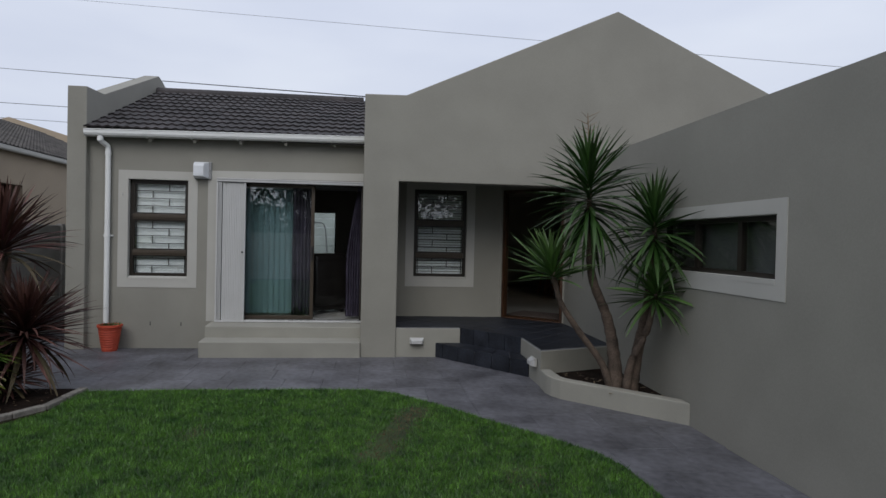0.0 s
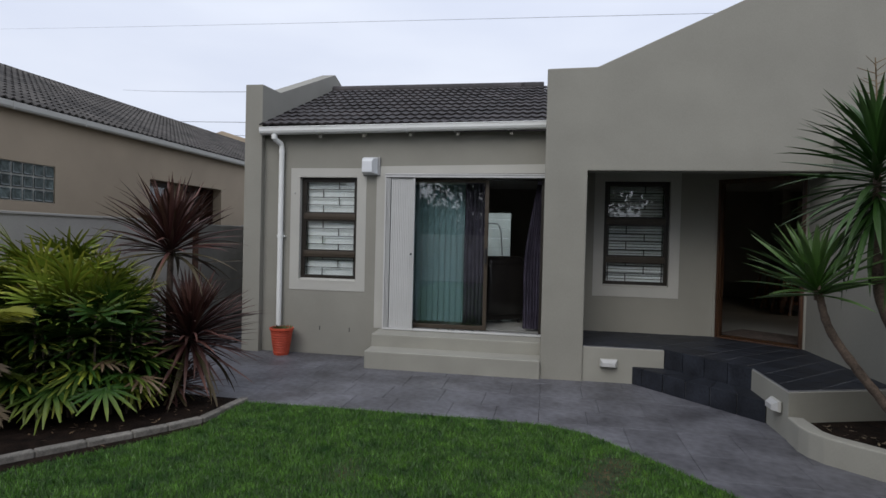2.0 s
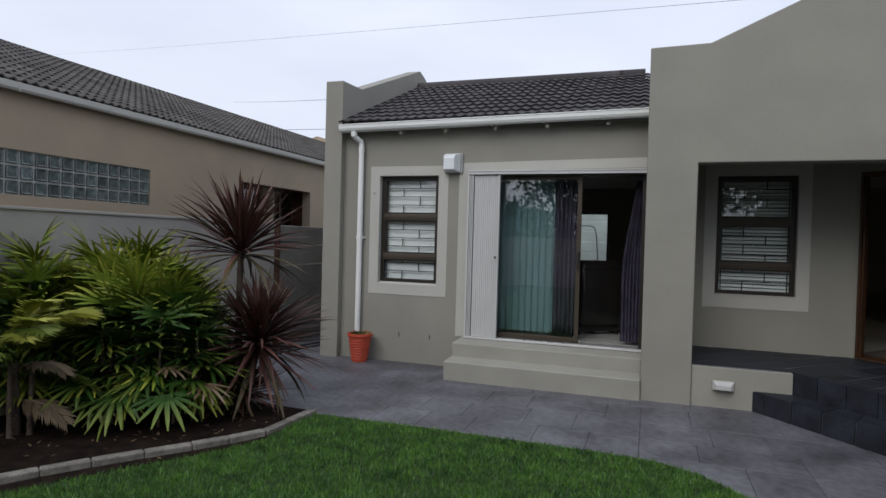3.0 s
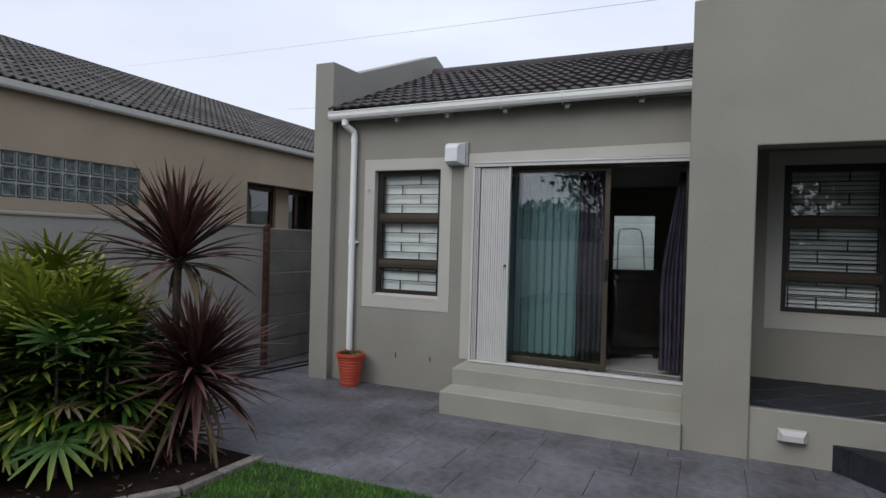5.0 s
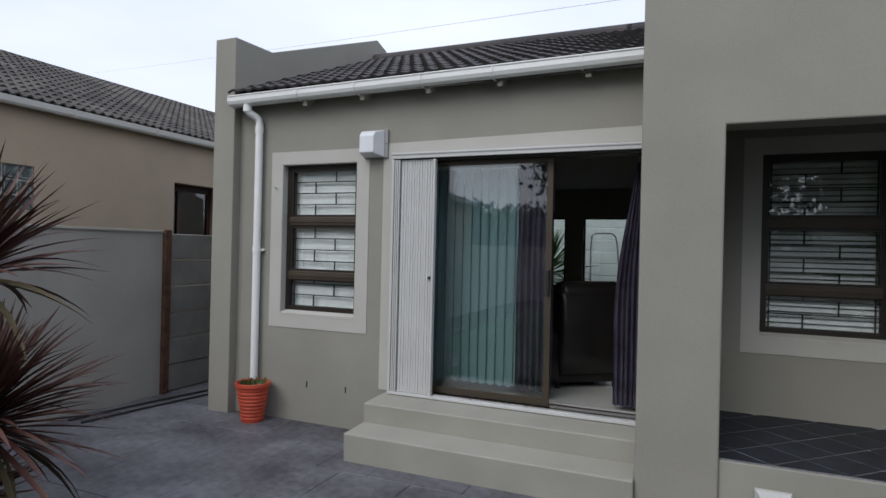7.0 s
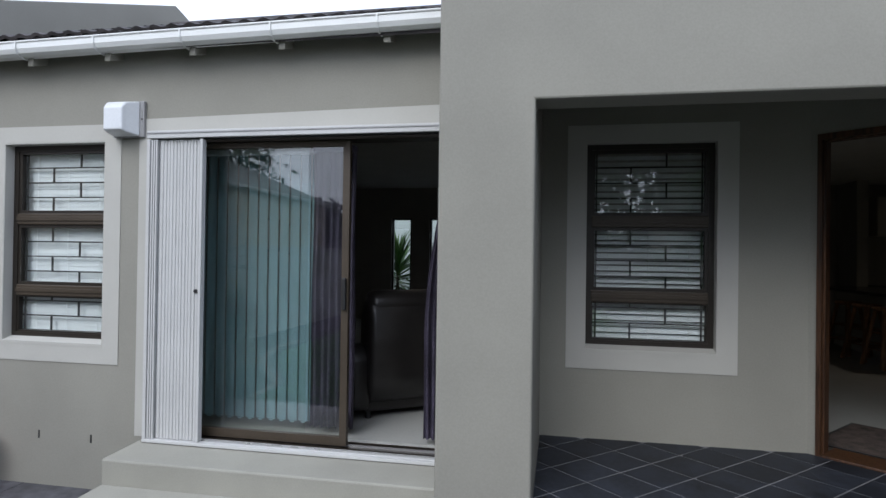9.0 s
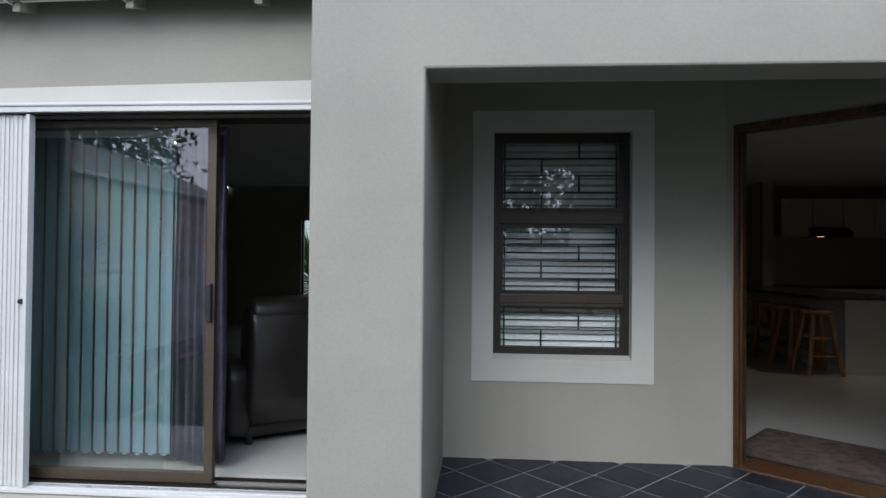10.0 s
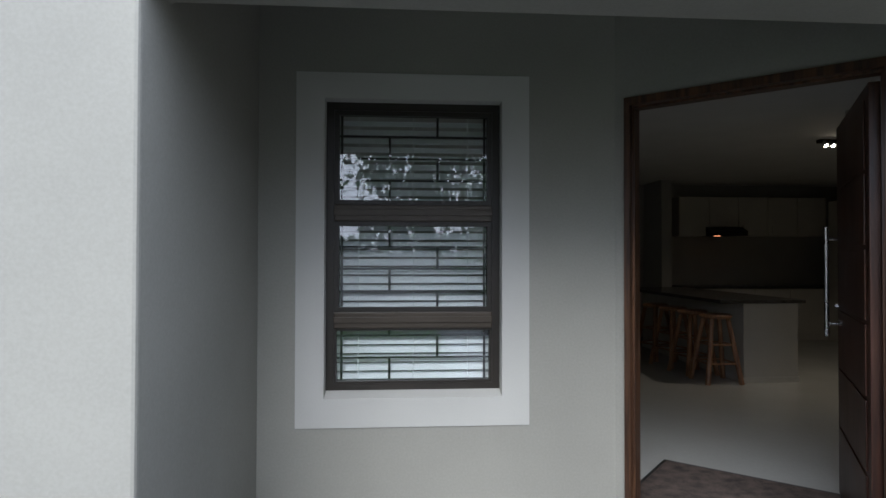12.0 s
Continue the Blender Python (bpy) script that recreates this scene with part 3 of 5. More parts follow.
# gutter, brackets, rafters, downpipe
gut = thing("gutter", "white gutter along the eaves of the tiled roof", "gutter", at=pose(-4.07, 0, 3.25, 0, -0.7) @ pose(4.07, 0, -3.262))
prof = [(9.015, 3.265), (9.015, 3.215), (9.030, 3.185), (9.060, 3.17), (9.120, 3.17), (9.135, 3.185), (9.135, 3.265), (9.128, 3.265), (9.128, 3.19), (9.060, 3.178), (9.037, 3.19), (9.023, 3.22), (9.023, 3.265)]
part("channel", bm_prism(prof, "x", -4.075, -0.004), PVC, gut)
part("bead", bm_tube([(-4.075, 9.014, 3.265), (-0.004, 9.014, 3.265)], 0.008), PVC, gut)
part("end_cap", bm_prism([(9.012, 3.268), (9.012, 3.21), (9.030, 3.18), (9.060, 3.165), (9.130, 3.165), (9.140, 3.268)], "x", -4.082, -4.074), PVC, gut)
for x in (-3.23, -2.585, -1.91, -1.245, -0.51):
    part("bracket", bm_prism([(9.005, 3.27), (9.005, 3.21), (9.025, 3.178), (9.060, 3.160), (9.130, 3.160), (9.130, 3.166), (9.060, 3.166), (9.030, 3.182), (9.011, 3.212), (9.011, 3.27)], "x", x - 0.006, x + 0.006), PVC, gut)
    rise = 0.012 * (x + 4.07)
    r = thing("rafter_end", "grey painted rafter end under the eaves", "rafter", "rafter ends")
    part("beam", bm_prism([(9.10, 3.10 + rise), (9.10, 3.16 + rise), (Y_HOUSE + 0.01, 3.225 + rise), (Y_HOUSE + 0.01, 3.15 + rise)], "x", x + 0.02, x + 0.065, 0.004), PLASTER, r)
dp = thing("downpipe", "white downpipe with a swan-neck on the plastered wall", "downpipe")
PX, PT = -3.80, -3.87
part("pipe", bm_tube([(PT, 9.075, 3.19), (PT, 9.075, 3.13), (PT + 0.003, 9.079, 3.105), (PT + 0.012, 9.092, 3.085), (PT + 0.035, 9.127, 3.065), (PX - 0.014, 9.160, 3.045), (PX - 0.004, 9.173, 3.025), (PX, 9.178, 3.0), (PX, 9.178, 2.96), (PX, 9.178, 2.90), (PX, 9.178, 0.25), (PX, 9.178, 0.2)], 0.038, 16, cap=False), PVC, dp, smooth=True)
for x, y, z in ((PT, 9.075, 3.125), (PX, 9.178, 2.93), (PX, 9.178, 1.70)):
    part("collar", bm_tube([(x, y, z - 0.03), (x, y, z + 0.03)], 0.043, 16), PVC, dp)
part("bracket", bm_box(PX - 0.065, PX + 0.065, 9.20, Y_HOUSE, 1.688, 1.712), PVC, dp)

# flower pot with a small plant
POT = mat("pot_orange", (0.52, 0.075, 0.035), 0.55, var=0.12, scale=6, bump=0.1)
SUCC = leafy("succulent_leaf", (0.05, 0.07, 0.02), (0.14, 0.16, 0.06))
fp = thing("flower_pot", "ribbed orange plastic flower pot beside the downpipe", "flower pot", at=pose(-3.68, 9.03, 0))
prof = [(0.0, 0.0), (0.118, 0.0)]
for i in range(9):
    z = 0.02 + 0.036 * i
    r = 0.120 + 0.064 * (z / 0.38)
    prof += [(r, z), (r + 0.007, z + 0.012), (r + 0.007, z + 0.024), (r, z + 0.034)]
prof += [(0.186, 0.348), (0.197, 0.352), (0.197, 0.385), (0.185, 0.388), (0.175, 0.37), (0.172, 0.34), (0.0, 0.34)]
part("pot", bm_lathe([(0.87 * r, z) for r, z in prof], 40), POT, fp)
part("soil", bm_lathe([(0.0, 0.352), (0.1, 0.355), (0.150, 0.345)], 20), SOIL, fp)
bm = bmesh.new()
for i in range(150):
    a, r = random.uniform(0, 6.28), 0.135 * math.sqrt(random.random())
    c = Vector((r * math.cos(a), r * math.sin(a), 0.35))
    d = Vector((random.uniform(-1, 1), random.uniform(-1, 1), random.uniform(0.6, 2))).normalized() * random.uniform(0.03, 0.085)
    s = d.cross(Vector((0.3, 0.2, 1))).normalized() * 0.008
    v = [bm.verts.new(p) for p in (c - s, c + s, c + d * 0.6 + s * 1.2, c + d, c + d * 0.6 - s * 1.2)]
    bm.faces.new(v)
part("small_plant", bm, SUCC, fp, "low green succulent")

# weep slots and a hook on the wall
for x, z in ((-3.185, 0.375), (-2.735, 0.37)):
    tagged(obj("weep_slot", bm_box(x - 0.006, x + 0.006, Y_HOUSE - 0.003, Y_HOUSE + 0.02, z - 0.03, z + 0.03), BLACK), "small dark weep slot in the plastered wall", "weep slot", "weep slots")
tagged(obj("wall_hook", bm_tube([(-3.605, 9.225, 2.33), (-3.605, 9.195, 2.33), (-3.59, 9.19, 2.345)], 0.006), WHITE), "small white hook on the window surround", "hook")

# step lights
def step_light(m):
    o = thing("step_light", "cream plastic step light on the plastered base", "step light", "step lights", at=m)
    part("housing", bm_box(-0.105, 0.105, -0.03, 0.0, -0.05, 0.05, 0.006), TRIM, o)
    bm = bmesh.new()
    a = [bm.verts.new(v) for v in ((-0.098, -0.03, -0.044), (0.098, -0.03, -0.044), (0.098, -0.03, 0.044), (-0.098, -0.03, 0.044))]
    b = [bm.verts.new(v) for v in ((-0.074, -0.08, -0.034), (0.074, -0.08, -0.034), (0.074, -0.08, 0.012), (-0.074, -0.08, 0.012))]
    bm.faces.new(a)
    bm.faces.new(b[::-1])
    for i in range(4):
        bm.faces.new((a[i], a[(i + 1) % 4], b[(i + 1) % 4], b[i]))
    part("hood", bm, WHITE, o)


step_light(pose(0.83, 8.56, 0.24))
step_light(pose(2.19, 6.95, 0.26, 0, 0, -90))

# garage window
gw = tagged(new("window_3"), "wide low bronze window in a pale surround", "window", kind="structure")
t = 0.115
part("surround", ring("y", GW[0] - t, GW[1] + t, GW[2] - 0.14, GW[3] + t, X_GAR - 0.007, X_GAR + 0.004, t, None, 0.14), TRIM, gw)
part("reveal", ring("y", GW[0] - 0.006, GW[1] + 0.006, GW[2] - 0.006, GW[3] + 0.006, X_GAR - 0.005, X_GAR + 0.2, 0.012), TRIM, gw)
part("window_sill", bm_prism([(GW[0] + 0.006, GW[2] - 0.02), (GW[1] - 0.006, GW[2] - 0.02), (GW[1] - 0.006, GW[2] + 0.02), (GW[0] + 0.006, GW[2] + 0.02)], "x", X_GAR - 0.009, X_GAR + 0.09), TRIM, gw)
part("window_frame", bm_wall("y", GW[0] + 0.006, GW[1] - 0.006, GW[2] + 0.02, GW[3] - 0.006, X_GAR + 0.08, X_GAR + 0.13,
     [(GW[0] + 0.05, 4.55, GW[2] + 0.06, GW[3] - 0.05), (4.61, 5.25, GW[2] + 0.06, GW[3] - 0.05), (5.31, GW[1] - 0.05, GW[2] + 0.06, GW[3] - 0.05)]), BRONZE, gw)
for a, b in ((GW[0] + 0.04, 4.56), (4.60, 5.26), (5.30, GW[1] - 0.04)):
    p = part("pane", bm_box(X_GAR + 0.10, X_GAR + 0.105, a, b, GW[2] + 0.05, GW[3] - 0.04), GLASS, gw)
    p.visible_shadow = False
gb = thing("venetian_blind", "grey slatted venetian blind inside the garage window", "blind", "venetian blinds")
sm = bm_box(-0.0012, 0.0012, GW[0] + 0.03, GW[1] - 0.03, -0.0125, 0.0125)
first = None
for i in range(24):
    if first is None:
        first = q = part("slat", sm, mat("blind_dark_grey", (0.10, 0.10, 0.095), 0.5), gb)
    else:
        q = new("slat", first.data)
        q.parent = gb
    q.matrix_basis = pose(X_GAR + 0.17, 0, GW[2] + 0.03 + 0.022 * i, 0, 25)

# ---- boundary details ----
RUST = mat("rusty_steel", (0.10, 0.045, 0.025), 0.8, var=0.3, scale=12, bump=0.2)
PANEL = mat("concrete_panel", (0.21, 0.205, 0.19), 0.9, var=0.12, scale=3, fine=90, bump=0.3, dist=0.006, rand=0.08)
STONE = mat("edging_stone", (0.205, 0.19, 0.165), 0.85, var=0.25, scale=12, fine=90, bump=0.4, dist=0.008, rand=0.2)
fence = tagged(new("fence_panels"), "grey precast concrete panel fence with a rusty post", "fence", kind="structure")
part("post", bm_box(X_FENCE - 0.06, X_FENCE + 0.05, 9.37, 9.46, 0.0, 1.90, 0.01), RUST, fence, "rusty brown steel post")
part("post", bm_box(X_FENCE - 0.07, X_FENCE + 0.04, 10.95, 11.05, 0.0, 1.88, 0.01), PANEL, fence)
for k in range(6):
    part("panel", bm_box(X_FENCE - 0.06 + 0.006 * (k % 2), X_FENCE + 0.0 + 0.006 * (k % 2), 9.46, 10.95, 0.005 + 0.31 * k, 0.305 + 0.31 * k, 0.012), PANEL, fence)
    part("panel", bm_box(X_FENCE - 0.06, X_FENCE, 11.05, 17.0, 0.005 + 0.31 * k, 0.305 + 0.31 * k, 0.012), PANEL, fence)
for x0 in (0.0, 0.18):
    tagged(obj("hose", bm_tube([(-5.2 + x0, 8.2, 0.012), (-5.12 + x0, 8.8, 0.012), (-5.0 + x0, 9.5, 0.012), (-4.75 + x0, 10.6, 0.012), (-4.6 + x0, 11.5, 0.012)], 0.011, 6), RUBBER), "thin black hose lying on the paving", "hose", "hoses")

# glass blocks and the neighbour's window
GBODY = mat("block_body", (0.10, 0.13, 0.125), 0.12, var=0.3, scale=9, fine=30, bump=0.25, dist=0.01, spec=0.8, rand=0.35)
MORTAR = mat("mortar_pale", (0.42, 0.42, 0.38), 0.85, var=0.08, bump=0.1)
gbw = tagged(new("window_4"), "band of square glass blocks in the tan wall", "glass blocks", kind="structure")
n0 = 23
bw = (NW[1][1] - NW[1][0]) / n0
part("mortar", bm_box(X_N - 0.14, X_N - 0.03, NW[1][0], NW[1][1], NW[1][2], NW[1][3]), MORTAR, gbw)
bm = bm_box(-0.02, 0.0, -bw / 2 + 0.013, bw / 2 - 0.013, -0.087, 0.087, 0.014, 2)
bmesh.ops.inset_individual(bm, faces=[f for f in bm.faces if f.normal.x > 0.9], thickness=0.018, depth=-0.006)
first = None
for i in range(n0):
    for j in range(3):
        if first is None:
            first = q = part("glass_block", bm, GBODY, gbw)
        else:
            q = new("glass_block", first.data)
            q.parent = gbw
        q.matrix_basis = pose(X_N - 0.012, NW[1][0] + bw * (i + 0.5), NW[1][2] + 0.1 + 0.2 * j)
nwin = tagged(new("window_5"), "dark timber window of the neighbouring house", "window", kind="structure")
# dark lining added round the recess so that the window sits in shade
part("lining", bm_wall("y", NW[0][0] - 0.02, NW[0][1] + 0.02, NW[0][2] - 0.02, NW[0][3] + 0.02, X_N - 0.56, X_N - 0.22, [NW[0]]), DARKWOOD, nwin, "dark lining added to keep the recess in shade")
part("window_frame", bm_wall("y", NW[0][0], 13.25, NW[0][2], NW[0][3], X_N - 0.55, X_N - 0.49, [(12.02, 12.45, 1.63, 2.70), (12.52, 13.17, 1.63, 2.70)]), DARKWOOD, nwin)
part("window_frame", bm_wall("y", 13.68, NW[0][1], NW[0][2], NW[0][3], X_N - 0.55, X_N - 0.49, [(13.76, 14.0, 1.63, 2.70), (14.08, 14.52, 1.63, 2.70)]), DARKWOOD, nwin)
part("pillar", bm_box(X_N - 0.56, X_N - 0.42, 13.25, 13.68, NW[0][2], NW[0][3]), NEIGH, nwin, "tan plastered pillar between two lights")
for a, b in ((12.01, 12.46), (12.51, 13.18), (13.75, 14.01), (14.07, 14.53)):
    part("pane", bm_box(X_N - 0.525, X_N - 0.52, a, b, 1.62, 2.71), GLASS, nwin)
# added dark sheet: the gloom of the unlit room as a colour
setting("wall_neighbour_room", bm_box(X_N - 1.6, X_N - 1.5, 4.0, 15.0, 0, 3.4), DARKWOOD, "dark backing sheet standing in for the unlit room next door", "wall")
ngut = thing("gutter", "white gutter along the neighbouring roof", "gutter")
part("channel", bm_prism([(-7.78, 3.60), (-7.78, 3.52), (-7.80, 3.49), (-7.87, 3.49), (-7.90, 3.52), (-7.90, 3.60)], "y", -8.0, 24.0), TRIM, ngut)
for k in range(12):
    part("bracket", bm_box(-7.779, -7.774, 3.0 + 1.4 * k, 3.015 + 1.4 * k, 3.48, 3.605), TRIM, ngut)

# ---- roof tiles ----
def tile_mesh(name, wdt, length, rise, material):
    """One double-roman roof tile: x across, y up the slope, z out."""
    bm = bmesh.new()
    n = 12
    h = lambda i: rise * (0.5 - 0.5 * math.cos(i / n * 4 * math.pi)) ** 1.5
    lo = [bm.verts.new((wdt * (i / n - 0.5), 0, h(i) + 0.021)) for i in range(n + 1)]
    up = [bm.verts.new((wdt * (i / n - 0.5), length, h(i))) for i in range(n + 1)]
    dn = [bm.verts.new((wdt * (i / n - 0.5), 0.004, h(i) - 0.004)) for i in range(n + 1)]
    for i in range(n):
        bm.faces.new((lo[i], lo[i + 1], up[i + 1], up[i]))
        bm.faces.new((dn[i], dn[i + 1], lo[i + 1], lo[i]))
    me = bpy.data.meshes.new(name)
    bm.normal_update()
    bm.to_mesh(me)
    bm.free()
    me.materials.append(material)
    return me


roof = bpy.data.objects["roof_house"]
A, B = Vector((9.03, 3.275)), Vector((12.0, 4.50))
slope = math.degrees(math.atan2(B.y - A.y, B.x - A.x))
run = (B - A).length
cols, rows = 15, 11
tw, te = 4.085 / cols, run / rows
tm = tile_mesh("roof_tile", tw, te * 1.12, 0.019, ROOF)
for r in range(rows):
    for c in range(cols):
        p = A + (B - A) * (r / rows)
        o = new("roof_tile", tm)
        o.parent = roof
        o.matrix_basis = pose(X_LEFT + tw * (c + 0.5), p.x, p.y + 0.012 + random.uniform(-0.002, 0.003), slope - 1.5 + random.uniform(-0.5, 0.5), random.uniform(-0.4, 0.4), random.uniform(-0.5, 0.5))
cap = bm_tube([(0, 0, 0), (0.403, 0, 0.0)], [0.119, 0.119], 16)
first = None
for k in range(10):
    if first is None:
        first = q = part("ridge_tile", cap, ROOF, roof)
    else:
        q = new("ridge_tile", first.data)
        q.parent = roof
    q.matrix_basis = pose(X_LEFT + 0.405 * k - (0.06 if k == 9 else 0), 12.02, 4.485)

nroof = bpy.data.objects["roof_neighbour"]
NA, NB = Vector((-7.86, 3.61)), Vector((-12.6, 5.51))
nslope = math.degrees(math.atan2(NB.y - NA.y, NA.x - NB.x))
nrow = 15
nte = (NB - NA).length / nrow
ntm = tile_mesh("roof_tile", 0.30, nte * 1.12, 0.038, ROOF2)
verts, faces = [], []
src_v = np.array([v.co for v in ntm.vertices])
src_f = [list(f.vertices) for f in ntm.polygons]
for c in range(70):
    for r in range(nrow):
        p = NA + (NB - NA) * (r / nrow)
        m = pose(p.x, 3.2 + 0.30 * c, p.y + 0.01, 0, 0, 90) @ pose(0, 0, 0, nslope - 1.5 + random.uniform(-0.4, 0.4), 0, random.uniform(-0.4, 0.4))
        if 13 <= c < 33:
            o = new("roof_tile", ntm)
            o.parent = nroof
            o.matrix_basis = m
        else:
            k = len(verts) * len(src_v)
            verts.append(src_v @ np.array(m.to_3x3()).T + np.array(m.translation))
            faces += [[i + k for i in f] for f in src_f]
me = bpy.data.meshes.new("more_roof_tiles")
me.from_pydata(np.concatenate(verts).tolist(), [], faces)
me.materials.append(ROOF2)
o = tagged(new("more_roof_tiles", me), "weathered dark tiles of the neighbouring roof", kind="stuff")
o.parent = nroof
# a gable far behind the neighbouring roof
far = thing("house", "far house with a pale tan gable", "house")
part("wall", bm_prism([(-19.0, 0), (-11.5, 0), (-11.5, 5.42), (-15.3, 6.55), (-19.0, 5.42)], "y", 27.0, 27.3), NEIGH, far)
part("roof", bm_prism([(-19.2, 5.32), (-15.3, 6.5), (-11.3, 5.32), (-11.3, 5.22), (-15.3, 6.4), (-19.2, 5.22)], "y", 27.3, 37.0), ROOF2, far)

# overhead cables
for p, q, r in (((-40, 52.3, 21.5), (19, 20.6, 8.6), 0.009), ((-40, 65.3, 18.5), (1.0, 22.3, 7.0), 0.024), ((-40, 68.5, 15.6), (12, 37, 8.4), 0.03), ((-40, 68.5, 14.0), (12, 37, 7.4), 0.022)):
    p, q = Vector(q) + (Vector(p) - Vector(q)) * 2.6, Vector(q)
    pts = [p.lerp(q, i / 12) - Vector((0, 0, 0.25 * math.sin(math.pi * i / 12))) for i in range(13)]
    tagged(obj("overhead_cable", bm_tube(pts, r, 5), BLACK), "thin black overhead cable against the sky", "cable", "overhead cables")

# ---- edging stones of the flower bed ----
EDGE = [(-2.94, 6.63), (-2.96, 6.24), (-2.98, 5.90), (-3.13, 5.63), (-3.29, 5.40), (-3.49, 5.13), (-3.69, 4.85), (-3.86, 4.59), (-4.01, 4.32), (-4.14, 3.97), (-4.24, 3.57), (-4.35, 3.2), (-4.35, 2.7), (-4.35, 2.2)]
edging = tagged(new("trim_bed_edging"), "low grey stone edging between lawn and flower bed", "edging", kind="structure")
for (x0, y0), (x1, y1) in zip(EDGE, EDGE[1:]):
    d = Vector((x1 - x0, y1 - y0))
    q = part("edging_stone", bm_box(0.002, d.length - 0.002, -0.042, 0.042, -0.05, 0.052 + random.uniform(-0.006, 0.008), 0.012, 2), STONE, edging)
    q.matrix_basis = pose(x0, y0, 0, random.uniform(-2, 2), 0, math.degrees(math.atan2(d.y, d.x)))

# ---- plants ----
YUCCA = leafy("yucca_leaf", (0.032, 0.082, 0.017), (0.055, 0.100, 0.034), 0.38, 0.3)
YUCCA2 = leafy("yucca_leaf_young", (0.062, 0.135, 0.028), (0.085, 0.145, 0.048), 0.38, 0.25)
CORD = leafy("cordyline_leaf", (0.056, 0.022, 0.020), (0.100, 0.050, 0.040), 0.42, 0.4)
CORDOLD = leafy("cordyline_leaf_old", (0.085, 0.07, 0.03), (0.13, 0.10, 0.055), 0.5, 0.3)
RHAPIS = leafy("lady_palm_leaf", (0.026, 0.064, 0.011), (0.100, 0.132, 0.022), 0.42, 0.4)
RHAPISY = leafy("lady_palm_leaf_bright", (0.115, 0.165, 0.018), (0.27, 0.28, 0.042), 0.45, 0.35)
DRYLEAF = leafy("dry_leaf", (0.14, 0.095, 0.055), (0.22, 0.17, 0.11), 0.7, 0.3)
TRUNK = mat("trunk_bark", (0.115, 0.085, 0.065), 0.9, var=0.3, scale=8, fine=70, bump=0.7, dist=0.015)


def leaf_mesh(name, length, wdt, droop, material, fold=0.25, seg=6, widest=0.45):
    """A sword leaf along +x from the origin that bends down towards its tip, folded along its midrib."""
    bm = bmesh.new()
    rows = []
    for i in range(seg + 1):
        f = i / seg
        a = droop * f
        x = length * (math.sin(a) / droop if droop > 0.01 else f)
        z = -length * ((1 - math.cos(a)) / droop if droop > 0.01 else 0)
        w2 = wdt / 2 * (0.55 + 0.45 * f / widest if f < widest else max(0.02, (1 - ((f - widest) / (1 - widest)) ** 1.7)))
        up = w2 * fold * 2
        rows.append([bm.verts.new((x, -w2, z + up)), bm.verts.new((x, 0, z)), bm.verts.new((x, w2, z + up))])
    for a, b in zip(rows, rows[1:]):
        bm.faces.new((a[0], b[0], b[1], a[1]))
        bm.faces.new((a[1], b[1], b[2], a[2]))
    me = bpy.data.meshes.new(name)
    bm.normal_update()
    bm.to_mesh(me)
    bm.free()
    me.materials.append(material)
    me.shade_smooth()
    return me


def crown(parent, base, axis, count, length, material, meshes, low=-60, high=85, stem=0.3, name="leaf", old=None, rise=0.9):
    """A head of sword leaves set spirally along the end of a stem."""
    c = new("crown")
    c.empty_display_size = 0.05
    c.parent = parent
    c.matrix_basis = Matrix.Translation(base) @ Vector((0, 0, 1)).rotation_difference(Vector(axis)).to_matrix().to_4x4()
    tube = bm_tube([(0, 0, -0.02), (0, 0, stem)], [0.035, 0.02], 7)
    part("stem", tube, TRUNK, c)
    for i in range(count):
        f = i / count
        pitch = low + (high - low) * (f ** rise) + random.uniform(-9, 9)
        az = i * 137.5 + random.uniform(-12, 12)
        s = length * (1.0 - 0.32 * max(0, f - 0.6) / 0.4) * random.uniform(0.8, 1.08)
        me = random.choice(meshes if not old or f > 0.05 else old)
        o = new(name, me)
        o.parent = c
        o.matrix_basis = pose(0, 0, stem * (0.05 + 0.9 * f), 0, 0, az) @ pose(0.012, 0, 0, random.uniform(-20, 20), -pitch, 0) @ Matrix.Scale(s, 4)
    return c


def stemmed(parent, pts, radii, name="trunk", sides=10):
    """A rough trunk through the given points, smoothed and slightly knobbly."""
    P = [Vector(p) for p in pts]
    out, rad = [], []
    for i in range(len(P) - 1):
        p0, p1, p2, p3 = P[max(i - 1, 0)], P[i], P[i + 1], P[min(i + 2, len(P) - 1)]
        for k in range(8):
            t = k / 8
            out.append(0.5 * ((2 * p1) + (p2 - p0) * t + (2 * p0 - 5 * p1 + 4 * p2 - p3) * t * t + (3 * p1 - p0 - 3 * p2 + p3) * t ** 3))
            rad.append((radii[i] * (1 - t) + radii[i + 1] * t) * (1 + 0.07 * math.sin(k * 2.6 + i) + random.uniform(-0.04, 0.04)))
    out.append(P[-1])
    rad.append(radii[-1])
    return part(name, bm_tube(out, rad, sides), TRUNK, parent, smooth=True)


